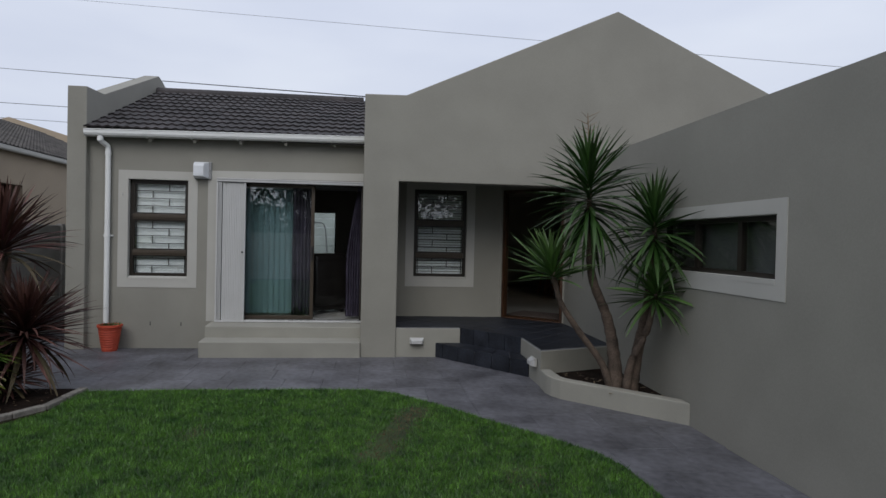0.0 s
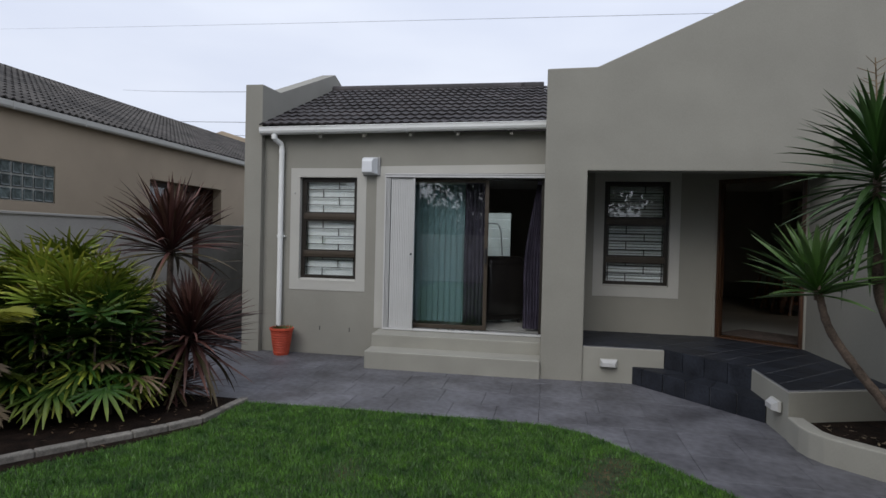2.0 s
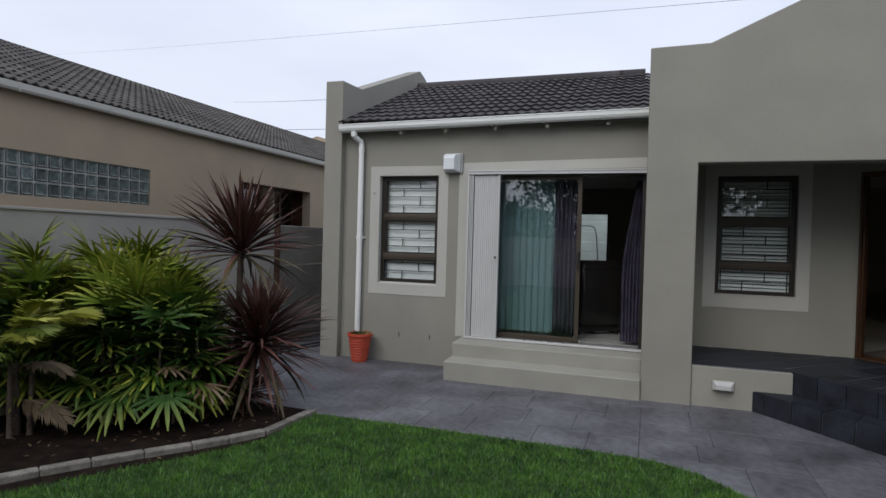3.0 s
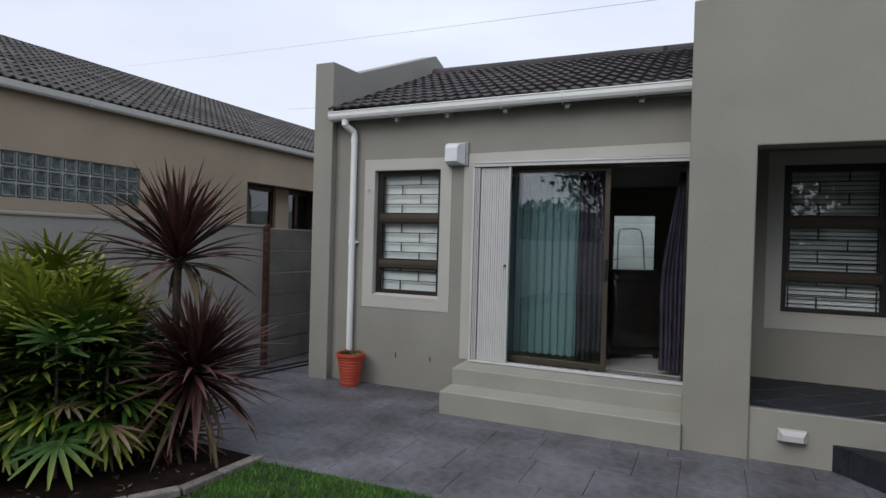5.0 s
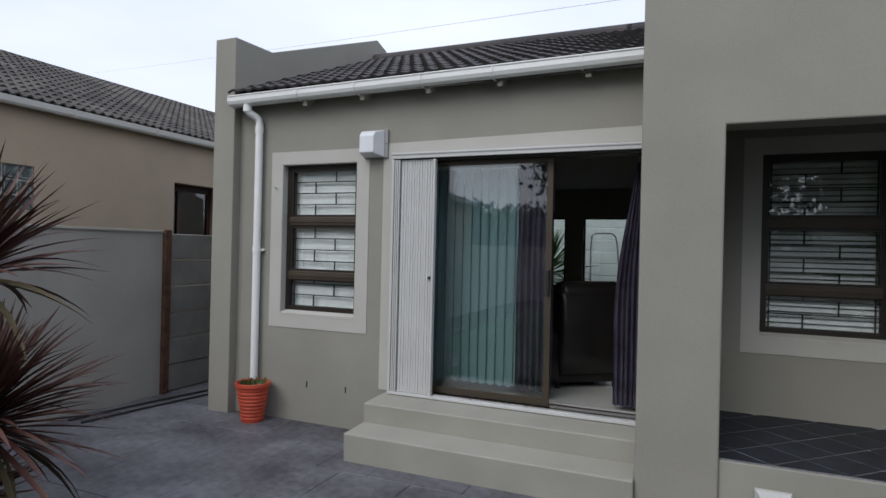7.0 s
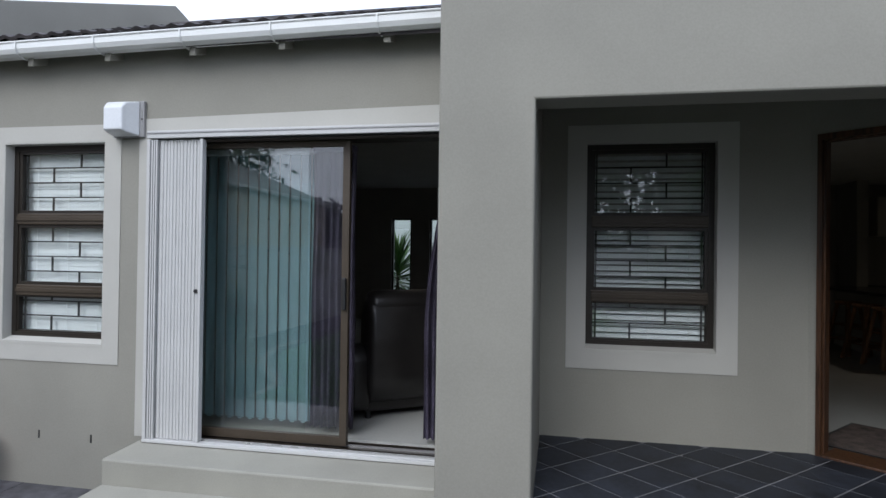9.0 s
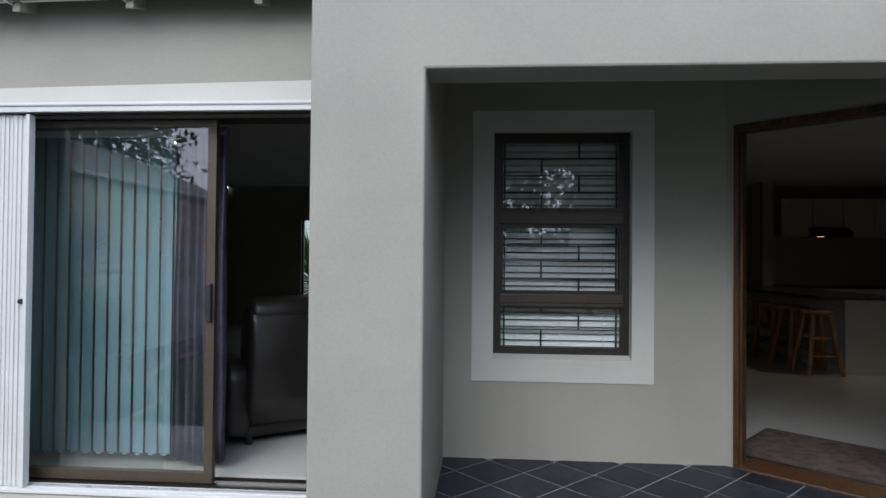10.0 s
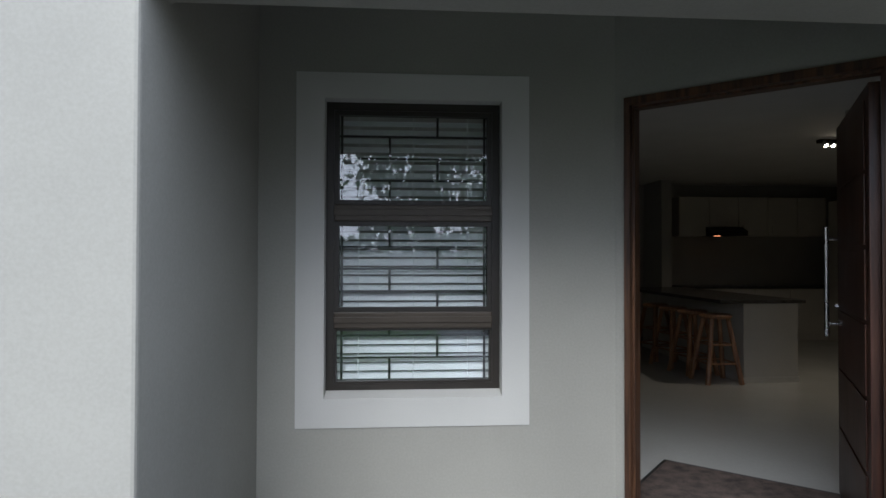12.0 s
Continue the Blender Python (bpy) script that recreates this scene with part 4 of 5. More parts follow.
yl = [leaf_mesh("yucca_leaf", 1.0, 0.064, d, YUCCA) for d in (0.1, 0.3, 0.5, 0.75)]
yl2 = [leaf_mesh("yucca_leaf", 1.0, 0.085, d, YUCCA2) for d in (0.05, 0.25, 0.45)]
yu = thing("yucca", "multi-stemmed green yucca growing in the plastered planter", "yucca")
Z0 = 0.16
stemmed(yu, [(2.82, 5.95, Z0), (2.79, 5.95, 0.55), (2.70, 5.95, 0.95), (2.52, 5.95, 1.40), (2.48, 5.95, 2.0)], [0.09, 0.066, 0.053, 0.045, 0.036])
stemmed(yu, [(2.76, 5.92, Z0), (2.64, 5.92, 0.46), (2.38, 5.93, 0.80), (2.18, 5.94, 1.10), (2.10, 5.95, 1.38)], [0.045, 0.037, 0.033, 0.03, 0.026])
stemmed(yu, [(2.90, 5.86, Z0), (2.93, 5.8, 0.5), (3.02, 5.65, 0.85), (3.05, 5.56, 1.18)], [0.052, 0.04, 0.034, 0.028])
stemmed(yu, [(2.98, 5.92, Z0), (3.03, 5.88, 0.6), (3.08, 5.78, 1.1), (3.08, 5.64, 1.75)], [0.078, 0.06, 0.05, 0.04])
crown(yu, (2.48, 5.95, 1.95), (-0.03, 0, 1), 175, 0.74, None, yl, -58, 84, 0.62)
crown(yu, (2.10, 5.95, 1.34), (-0.16, -0.05, 1), 72, 0.62, None, yl2, 0, 86, 0.14)
crown(yu, (3.05, 5.55, 1.15), (-0.05, -0.12, 1), 90, 0.56, None, yl2 + yl, -30, 84, 0.18)
crown(yu, (3.07, 5.62, 1.70), (-0.06, 0, 1), 125, 0.68, None, yl, -50, 84, 0.40)
# dry flower stalk on the tallest crown
bm = bmesh.new()
random.seed(5)
bm_tube([(2.46, 5.95, 2.7), (2.43, 5.95, 3.14)], [0.008, 0.004], 5, bm)
for k in range(14):
    z = 2.84 + 0.02 * k
    a = k * 2.4
    bm_tube([(2.45 - 0.001 * k, 5.95, z), (2.44 + 0.12 * math.cos(a), 5.95 + 0.12 * math.sin(a), z + 0.06)], [0.004, 0.002], 4, bm)
part("flower_stalk", bm, DRYLEAF, yu, "dry bare flower stalk")

cl = [leaf_mesh("cordyline_leaf", 1.0, 0.050, d, CORD, 0.3) for d in (0.05, 0.2, 0.45, 0.8)]
clo = [leaf_mesh("cordyline_leaf", 1.0, 0.07, d, CORDOLD, 0.3) for d in (0.4, 0.7, 1.0)]
co = thing("cordyline", "dark red cordyline with two heads in the flower bed", "cordyline")
CX, CY = -3.72, 6.52
stemmed(co, [(CX, CY, 0.0), (CX - 0.01, CY, 0.5), (CX - 0.02, CY, 1.0), (CX - 0.01, CY, 1.52)], [0.045, 0.038, 0.033, 0.03])
stemmed(co, [(CX + 0.05, CY, 0.0), (CX + 0.17, CY - 0.03, 0.38), (CX + 0.24, CY - 0.05, 0.62)], [0.04, 0.034, 0.03])
stemmed(co, [(CX - 0.03, CY - 0.08, 0.0), (CX - 0.05, CY - 0.12, 0.2)], [0.035, 0.03])
crown(co, (CX - 0.01, CY, 1.47), (0.0, 0.0, 1), 165, 0.80, None, cl, -12, 88, 0.2, old=clo, rise=0.6)
crown(co, (CX + 0.24, CY - 0.05, 0.58), (0.12, -0.05, 1), 260, 0.76, None, cl, -45, 86, 0.2, old=clo, rise=0.6)
stemmed(co, [(CX - 0.1, CY - 0.05, 0.0), (CX - 0.2, CY - 0.1, 0.3)], [0.035, 0.03])
crown(co, (CX - 0.2, CY - 0.1, 0.28), (-0.15, -0.15, 1), 90, 0.52, None, cl, -30, 84, 0.15, old=clo, rise=0.7)
crown(co, (CX - 0.06, CY - 0.13, 0.17), (-0.05, -0.2, 1), 130, 0.54, None, cl, -12, 80, 0.14, old=clo)
crown(co, (CX + 0.14, CY - 0.12, 0.14), (0.15, -0.2, 1), 120, 0.50, None, cl, -10, 80, 0.12, old=clo)
stemmed(co, [(CX + 0.10, CY - 0.08, 0.0), (CX + 0.14, CY - 0.12, 0.18)], [0.034, 0.03])


def fan_mesh(name, n, length, wdt, material, spread=150):
    """A fan leaf: strap leaflets spread in a half circle about +x, each drooping a little."""
    bm = bmesh.new()
    for i in range(n):
        a = radians(-spread / 2 + spread * i / (n - 1))
        ln = length * (1 - 0.22 * abs(i / (n - 1) - 0.5) * 2) * random.uniform(0.9, 1.08)
        droop = random.uniform(0.15, 0.7)
        rows = []
        for k in range(5):
            f = k / 4
            r = ln * (math.sin(droop * f) / droop)
            z = -ln * ((1 - math.cos(droop * f)) / droop)
            w2 = wdt / 2 * (0.5, 0.95, 1.0, 0.8, 0.28)[k]
            t = Vector((-math.sin(a), math.cos(a), 0))
            c = Vector((r * math.cos(a), r * math.sin(a), z))
            rows.append([bm.verts.new(c - t * w2 + Vector((0, 0, w2 * 0.4))), bm.verts.new(c), bm.verts.new(c + t * w2 + Vector((0, 0, w2 * 0.4)))])
        for p, q in zip(rows, rows[1:]):
            bm.faces.new((p[0], q[0], q[1], p[1]))
            bm.faces.new((p[1], q[1], q[2], p[2]))
    me = bpy.data.meshes.new(name)
    bm.normal_update()
    bm.to_mesh(me)
    bm.free()
    me.materials.append(material)
    me.shade_smooth()
    return me


random.seed(11)
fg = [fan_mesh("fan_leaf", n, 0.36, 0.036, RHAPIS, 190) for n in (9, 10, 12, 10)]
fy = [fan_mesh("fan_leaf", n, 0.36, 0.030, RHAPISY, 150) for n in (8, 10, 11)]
fd = [fan_mesh("fan_leaf", 8, 0.26, 0.03, DRYLEAF)]


def lady_palm(cx, cy, rx, ry, h, stems, label):
    o = thing("lady_palm", label, "lady palm", "palms in the bed")
    for k in range(stems):
        a, r = random.uniform(0, 6.283), math.sqrt(random.random())
        bx, by = cx + 0.78 * rx * r * math.cos(a), cy + 0.78 * ry * r * math.sin(a)
        top = h * (1.0 - 0.30 * r * r) * random.uniform(0.76, 1.02)
        part("stem", bm_tube([(bx, by, 0.0), (bx + 0.06 * math.cos(a), by + 0.06 * math.sin(a), top * 0.9)], [0.013, 0.009], 5), TRUNK, o)
        for i in range(9):
            f = (i + 0.5) / 9
            z = max(0.36, top * (0.16 + 0.82 * f))
            az = math.degrees(a) + i * 137 + random.uniform(-25, 25)
            ln = random.uniform(0.10, 0.24) * (1.1 - 0.5 * f)
            pitch = -12 + 92 * f + random.uniform(-14, 14)
            # upper leaves are yellower; top light and low shade are also in these colours
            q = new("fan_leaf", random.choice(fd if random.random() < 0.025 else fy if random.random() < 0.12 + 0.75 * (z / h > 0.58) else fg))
            q.parent = o
            st = pose(bx, by, z, 0, 0, az) @ pose(ln * math.cos(radians(pitch + 15)), 0, ln * math.sin(radians(pitch + 15)), random.uniform(-15, 15), -pitch + 12, 0)
            q.matrix_basis = st @ Matrix.Scale(random.uniform(0.85, 1.15), 4)
    return o


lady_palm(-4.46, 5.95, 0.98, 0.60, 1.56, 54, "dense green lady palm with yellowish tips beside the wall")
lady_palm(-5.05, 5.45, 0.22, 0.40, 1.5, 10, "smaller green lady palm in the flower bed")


def frond_mesh(name, length, material, pairs=22):
    """A feather frond along +x, arching down, with thin leaflets on both sides."""
    bm = bmesh.new()
    droop = 1.25
    at = lambda f: Vector((length * math.sin(droop * f) / droop, 0, -length * (1 - math.cos(droop * f)) / droop))
    bm_tube([at(i / 8) for i in range(9)], [0.008 - 0.0007 * i for i in range(9)], 4, bm)
    for i in range(pairs):
        f = 0.18 + 0.8 * i / pairs
        c, ln = at(f), length * 0.34 * math.sin(math.pi * (0.15 + 0.8 * f)) * random.uniform(0.85, 1.1)
        for s in (-1, 1):
            d = Vector((0.55, s * 0.85, -0.28 - 0.35 * random.random())).normalized()
            t = Vector((0.85, -s * 0.5, 0)).normalized() * 0.009
            v = [bm.verts.new(p) for p in (c - t * 0.5, c + t * 0.5, c + d * ln * 0.5 + t, c + d * ln + Vector((0, 0, -0.05)), c + d * ln * 0.5 - t)]
            bm.faces.new(v)
    me = bpy.data.meshes.new(name)
    bm.normal_update()
    bm.to_mesh(me)
    bm.free()
    me.materials.append(material)
    return me


fr = [frond_mesh("frond", 0.70, RHAPISY, 28), frond_mesh("frond", 0.66, RHAPIS, 28), frond_mesh("frond", 0.55, DRYLEAF, 24)]
bp = thing("palm", "small feather palm with some dry fronds in the flower bed", "palm", "palms in the bed")
BX, BY = -4.72, 5.05
for dx, dy in ((0, 0), (0.08, 0.05), (-0.07, 0.06), (0.02, -0.07)):
    stemmed(bp, [(BX + dx, BY + dy, 0.0), (BX - 0.01 + dx * 1.2, BY + dy, 0.35), (BX - 0.02 + dx * 1.5, BY + dy, 0.62)], [0.026, 0.021, 0.016], "stem")
FRONDS = ((0.95, 20, 62, 0), (0.95, -30, 55, 0), (1.0, 75, 60, 0), (0.95, 130, 55, 1), (0.95, 200, 52, 1), (0.95, 270, 50, 0), (0.9, -60, 45, 1),
          (0.85, 5, 36, 2), (1.05, -25, 50, 1), (0.80, 35, 24, 1), (1.1, 15, 52, 0), (0.34, 0, 18, 2),
          (0.85, 100, 30, 1), (0.85, 240, 30, 1), (1.0, 0, 78, 0), (0.95, 45, 66, 0), (0.95, -10, 68, 0))
for z, az, pitch, kind in FRONDS:
    q = new("frond", fr[kind])
    q.parent = bp
    q.matrix_basis = pose(BX - 0.01, BY, max(0.3, z - 0.3), 0, 0, az) @ pose(0, 0, 0, random.uniform(-20, 20), -pitch, 0)

# twigs and litter on the bed and in the planter
bm = bmesh.new()
for k in range(550):
    if k < 320:
        x, y, z = random.uniform(-5.2, -3.1), random.uniform(3.2, 6.6), 0.034
        if inside(LAWN, x, y) or inside([(p[0] - 0.1, p[1]) for p in EDGE[8:]] + [(-3, 3), (-3, 4.4)], x, y):
            continue
    else:
        x, y, z = random.uniform(2.3, 3.2), random.uniform(5.2, 7.0), 0.174
        if y < 5.95 - (x - 2.3) * 0.9 + 0.1 or y > 6.7:
            continue
    a, s = random.uniform(0, 6.28), random.uniform(0.01, 0.035)
    d, t = Vector((math.cos(a), math.sin(a), random.uniform(0, 0.4))) * s, Vector((-math.sin(a), math.cos(a), 0.1)) * s * 0.35
    c = Vector((x, y, z))
    bm.faces.new([bm.verts.new(p) for p in (c - d, c + t, c + d, c - t)])
tagged(obj("leaf_litter", bm, DRYLEAF), "scattered dry leaf litter on the soil", "leaf litter", kind="stuff")

# ---- grass ----
def grass(count, x0, x1, y0, y1, hmin, hmax, wdt, seed, label, dry=False):
    rng = np.random.default_rng(seed)
    x, y = rng.uniform(x0, x1, count), rng.uniform(y0, y1, count)
    keep = np.zeros(count, bool)
    n = len(LAWN)
    for i in range(n):
        (ax, ay), (bx, by) = LAWN[i], LAWN[(i + 1) % n]
        if ay == by:
            continue
        cross = ((ay > y) != (by > y)) & (x < (bx - ax) * (y - ay) / (by - ay) + ax)
        keep ^= cross
    # thin bare patches
    f = np.clip(((x - 0.22) * 0.42 + (y - 4.5) * 1.24) / (0.42 ** 2 + 1.24 ** 2), 0, 1)
    off = np.hypot(x - 0.22 - 0.42 * f, y - 4.5 - 1.24 * f)
    wob = 0.5 + 0.5 * np.sin(x * 31 + 2 * np.sin(y * 17)) * np.sin(y * 23 + 1.7 * np.sin(x * 13))
    patch = np.exp(-(off / (0.07 + 0.14 * wob)) ** 2)
    patch = np.maximum(patch, 0.6 * np.exp(-(((x + 1.35) / 0.14) ** 2 + ((y - 5.1) / 0.2) ** 2)))
    patch = np.maximum(patch, 0.45 * np.exp(-(((x - 1.3) / 0.2) ** 2 + ((y - 4.0) / 0.25) ** 2)))
    keep &= (rng.uniform(0, 1, count) < patch) if dry else (rng.uniform(0, 1, count) > np.minimum(1.4 * patch, 0.97))
    x, y = x[keep], y[keep]
    k = len(x)
    h, a = rng.uniform(hmin, hmax, k), rng.uniform(0, 2 * np.pi, k)
    lean = rng.uniform(0.1, 0.8, k) * h
    la = rng.uniform(0, 2 * np.pi, k)
    w = wdt * rng.uniform(0.6, 1.2, k)
    v = np.zeros((k, 3, 3))
    v[:, 0] = np.stack([x - w * np.cos(a), y - w * np.sin(a), np.zeros(k)], 1)
    v[:, 1] = np.stack([x + w * np.cos(a), y + w * np.sin(a), np.zeros(k)], 1)
    v[:, 2] = np.stack([x + lean * np.cos(la), y + lean * np.sin(la), h], 1)
    me = bpy.data.meshes.new("grass")
    me.vertices.add(3 * k)
    me.vertices.foreach_set("co", v.ravel())
    me.loops.add(3 * k)
    me.loops.foreach_set("vertex_index", np.arange(3 * k, dtype=np.int32))
    me.polygons.add(k)
    me.polygons.foreach_set("loop_start", np.arange(0, 3 * k, 3, dtype=np.int32))
    me.update(calc_edges=True)
    me.materials.append(DEADGRASS if dry else GRASS)
    return tagged(new("grass", me), label, "grass", kind="stuff")


GRASS = mat("grass_blade", (0.074, 0.165, 0.020), 0.45, var=0.45, scale=4.5, fine=16, bump=0, tint=(0.014, 0.060, 0.007))
nt = GRASS.node_tree
gi = nt.nodes.new("ShaderNodeNewGeometry")
gm = nt.nodes.new("ShaderNodeMapRange")
gm.inputs["To Min"].default_value, gm.inputs["To Max"].default_value = 0.38, 1.6
gh = nt.nodes.new("ShaderNodeHueSaturation")
pb = nt.nodes["Principled BSDF"]
old = pb.inputs["Base Color"].links[0].from_socket
nt.links.new(gi.outputs["Random Per Island"], gm.inputs["Value"])
nt.links.new(gm.outputs["Result"], gh.inputs["Value"])
nt.links.new(old, gh.inputs["Color"])
nt.links.new(gh.outputs["Color"], pb.inputs["Base Color"])
grass(420000, -4.3, 2.2, 1.6, 6.66, 0.014, 0.046, 0.0032, 3, "short green lawn grass with a worn patch")
DEADGRASS = mat("dead_grass", (0.135, 0.072, 0.042), 0.8, var=0.4, scale=12, fine=60, bump=0, tint=(0.035, 0.022, 0.014))
grass(110000, -1.8, 1.9, 3.4, 6.2, 0.005, 0.020, 0.0045, 9, "dead brown grass in worn patches of the lawn", True)
grass(90000, -4.3, 2.2, -5.5, 1.6, 0.03, 0.05, 0.005, 4, "short green lawn grass by the street wall")

# ---- paving, porch tiles ----
STEPS = [(-2.27, 8.485), (0.0, 8.485), (0.0, 9.2), (-2.27, 9.2)]
BED = [(-3.02, 6.62), (-3.0, 5.88), (-3.31, 5.40), (-3.71, 4.86), (-4.02, 4.36), (-4.3, 3.5), (-4.38, -5.5), (-5.33, -5.5), (-5.33, 6.7)]
PORCH = [(0.53, 8.56), (1.02, 8.7), (2.2, 7.24), (2.19, 6.44), (2.27, 6.17), (X_GAR, 5.16), (X_GAR, 9.3), (0.53, 9.3)]
pave_parent = tagged(new("paving"), "grey stamped concrete paving with faint joints", "paving", kind="structure")
random.seed(21)
y = 9.24
course = 0
sizes = {}
while y > -5.4:
    hgt = (0.52, 0.44, 0.60)[course % 3]
    x = X_FENCE + random.uniform(-0.5, 0.0)
    while x < X_GAR:
        wd = random.choice((0.46, 0.60, 0.78))
        x1 = min(x + wd, X_GAR)
        if x < 0.02 < x1 and 0.02 - x > 0.12:
            x1 = 0.02
        x0c, x1c, y0c = max(x, X_FENCE), x1, max(y - hgt, -5.5)
        inner = [(px, py) for px in (x0c + 0.02, (x0c + x1c) / 2, x1c - 0.02) for py in (y0c + 0.02, (y + y0c) / 2, y - 0.02)]
        if x1c - x0c > 0.03 and not any(all(inside(g, *p) for p in inner) for g in (LAWN, BED, STEPS, PORCH)):
            key = (round(x1c - x0c, 3), round(y - y0c, 3))
            if key not in sizes:
                me = bpy.data.meshes.new("paving_slab")
                bb = bm_box(0.0015, key[0] - 0.0015, 0.0015, key[1] - 0.0015, -0.04, 0.0, 0.0025, 1)
                bb.to_mesh(me)
                bb.free()
                me.materials.append(PAVE)
                sizes[key] = me
            o = new("paving_slab", sizes[key])
            o.parent = pave_parent
            o.matrix_basis = pose(x0c, y0c, random.uniform(-0.0012, 0.0))
        x = x1
    y -= hgt
    course += 1


def clip(poly, area):
    """The part of a polygon inside a convex, counterclockwise area."""
    for (ax, ay), (bx, by) in zip(area, area[1:] + area[:1]):
        side = lambda p: (bx - ax) * (p[1] - ay) - (by - ay) * (p[0] - ax)
        res = []
        for p, q in zip(poly, poly[1:] + poly[:1]):
            sp, sq = side(p), side(q)
            if sp >= 0:
                res.append(p)
            if (sp >= 0) != (sq >= 0):
                f = sp / (sp - sq)
                res.append((p[0] + (q[0] - p[0]) * f, p[1] + (q[1] - p[1]) * f))
        poly = res
        if len(poly) < 3:
            return []
    return poly


def slab(pts, z0, z1, parent, name="floor_tile", material=SLATE):
    return part(name, bm_prism(pts, "z", z0, z1), material, parent)


porch = tagged(new("floor_porch"), "black porch tiles laid diagonally with pale grout", "floor", kind="structure")
part("grout", bm_prism([(0.52, 8.58), (1.47, 8.58), (1.49, 8.67), (2.21, 7.79), (2.21, 6.75), (X_GAR, 7.14), (X_GAR, 9.13), (2.345, 9.895), (0.52, 9.895)], "z", PORCH_Z - 0.012, PORCH_Z - 0.002), GROUT, porch)
AREAS = ([(0.522, 8.585), (1.48, 8.585), (1.48, 9.893), (0.522, 9.893)], [(1.48, 8.64), (2.215, 7.74), (2.215, 9.893), (1.48, 9.893)], [(2.215, 6.76), (3.245, 7.14), (3.245, 9.12), (2.34, 9.893), (2.215, 9.893)])
g = 0.30
for i in range(-30, 60):
    for j in range(-40, 40):
        u0, u1, v0, v1 = i * g + 0.0045, (i + 1) * g - 0.0045, j * g + 0.0045, (j + 1) * g - 0.0045
        quad = [((u - v) * 0.7071 + 0.4, (u + v) * 0.7071 + 0.1) for u, v in ((u0, v0), (u1, v0), (u1, v1), (u0, v1))]
        cx, cy = sum(p[0] for p in quad) / 4, sum(p[1] for p in quad) / 4
        if not (0.2 < cx < 3.6 and 6.4 < cy < 10):
            continue
        for area in AREAS:
            c = clip(quad, area)
            if len(c) >= 3 and abs(sum(a[0] * b[1] - b[0] * a[1] for a, b in zip(c, c[1:] + c[:1]))) > 0.004:
                slab(c, PORCH_Z - 0.01, PORCH_Z + random.uniform(-0.0006, 0.0006), porch)
# tiled stair: risers and tread
V0, V1 = Vector((1.49, 8.66)), Vector((2.20, 7.77))
nr = 6
for k in range(nr):
    a, b = S0.lerp(S1, k / nr), S0.lerp(S1, (k + 1) / nr)
    c, d = V0.lerp(V1, k / nr), V0.lerp(V1, (k + 1) / nr)
    q = [a.lerp(b, 0.02), b.lerp(a, 0.02), d.lerp(c, 0.022), c.lerp(d, 0.022)]
    slab([tuple(p) for p in q], 0.190, 0.210, porch, "tread_tile")
    n = Vector((S1.y - S0.y, -(S1.x - S0.x))).normalized() * 0.012
    p0, p1 = a.lerp(b, 0.02), b.lerp(a, 0.02)
    slab([tuple(p0), tuple(p1), tuple(p1 + n), tuple(p0 + n)], 0.0, 0.206, porch, "riser_tile")
for k in range(4):
    a, b = U0.lerp(U1, k / 4 + 0.004), U0.lerp(U1, (k + 1) / 4 - 0.004)
    n = Vector((U1.y - U0.y, -(U1.x - U0.x))).normalized() * 0.03
    slab([tuple(a), tuple(b), tuple(b + n), tuple(a + n)], 0.210, PORCH_Z + 0.002, porch, "riser_tile")

# ---- inside the house ----
LEATHER = mat("black_leather", (0.016, 0.014, 0.013), 0.38, var=0.2, scale=5, fine=90, bump=0.25, dist=0.004)
CABINET = mat("cabinet_cream", (0.50, 0.48, 0.43), 0.45, var=0.03, bump=0.03)
GRANITE = mat("dark_granite", (0.035, 0.033, 0.032), 0.2, var=0.3, scale=20, bump=0.02)
STOOLWOOD = wood("stool_wood", (0.16, 0.07, 0.03), (0.36, 0.18, 0.08), 0.4)
MAT_ = mat("doormat_brown", (0.075, 0.055, 0.045), 0.95, var=0.35, scale=14, fine=160, bump=0.6, dist=0.006)
BULB = glow("warm_bulb", (1.0, 0.80, 0.55), 14.0)
HOODLAMP = glow("dim_hood_lamp", (1.0, 0.35, 0.15), 0.5)

# front door in the slanting wall
fdoor = tagged(new("door_2"), "dark wooden front door standing open inwards", "door", kind="structure")
fdoor.matrix_basis = SLANT
part("door_frame", bm_prism([(FD[0], FD[2]), (FD[0], FD[3]), (FD[1], FD[3]), (FD[1], FD[2]), (FD[1] - 0.035, FD[2]), (FD[1] - 0.035, FD[3] - 0.04), (FD[0] + 0.03, FD[3] - 0.04), (FD[0] + 0.03, FD[2])], "y", -0.012, 0.14), FRAMEWOOD, fdoor, "reddish brown wooden frame")
part("frame_bead", bm_prism([(FD[0] + 0.03, FD[2]), (FD[0] + 0.03, FD[3] - 0.04), (FD[1] - 0.035, FD[3] - 0.04), (FD[1] - 0.035, FD[2]), (FD[1] - 0.047, FD[2]), (FD[1] - 0.047, FD[3] - 0.052), (FD[0] + 0.042, FD[3] - 0.052), (FD[0] + 0.042, FD[2])], "y", 0.03, 0.075), FRAMEWOOD, fdoor)
part("threshold", bm_box(FD[0] + 0.03, FD[1] - 0.035, -0.02, 0.24, 0.405, FLOOR + 0.012, 0.006), FRAMEWOOD, fdoor)
LW = SL - 0.17
hinge = SLANT @ Vector((FD[1] - 0.07, 0.10, 0))
leaf = new("door_leaf")
leaf.empty_display_size = 0.1
leaf.parent = fdoor
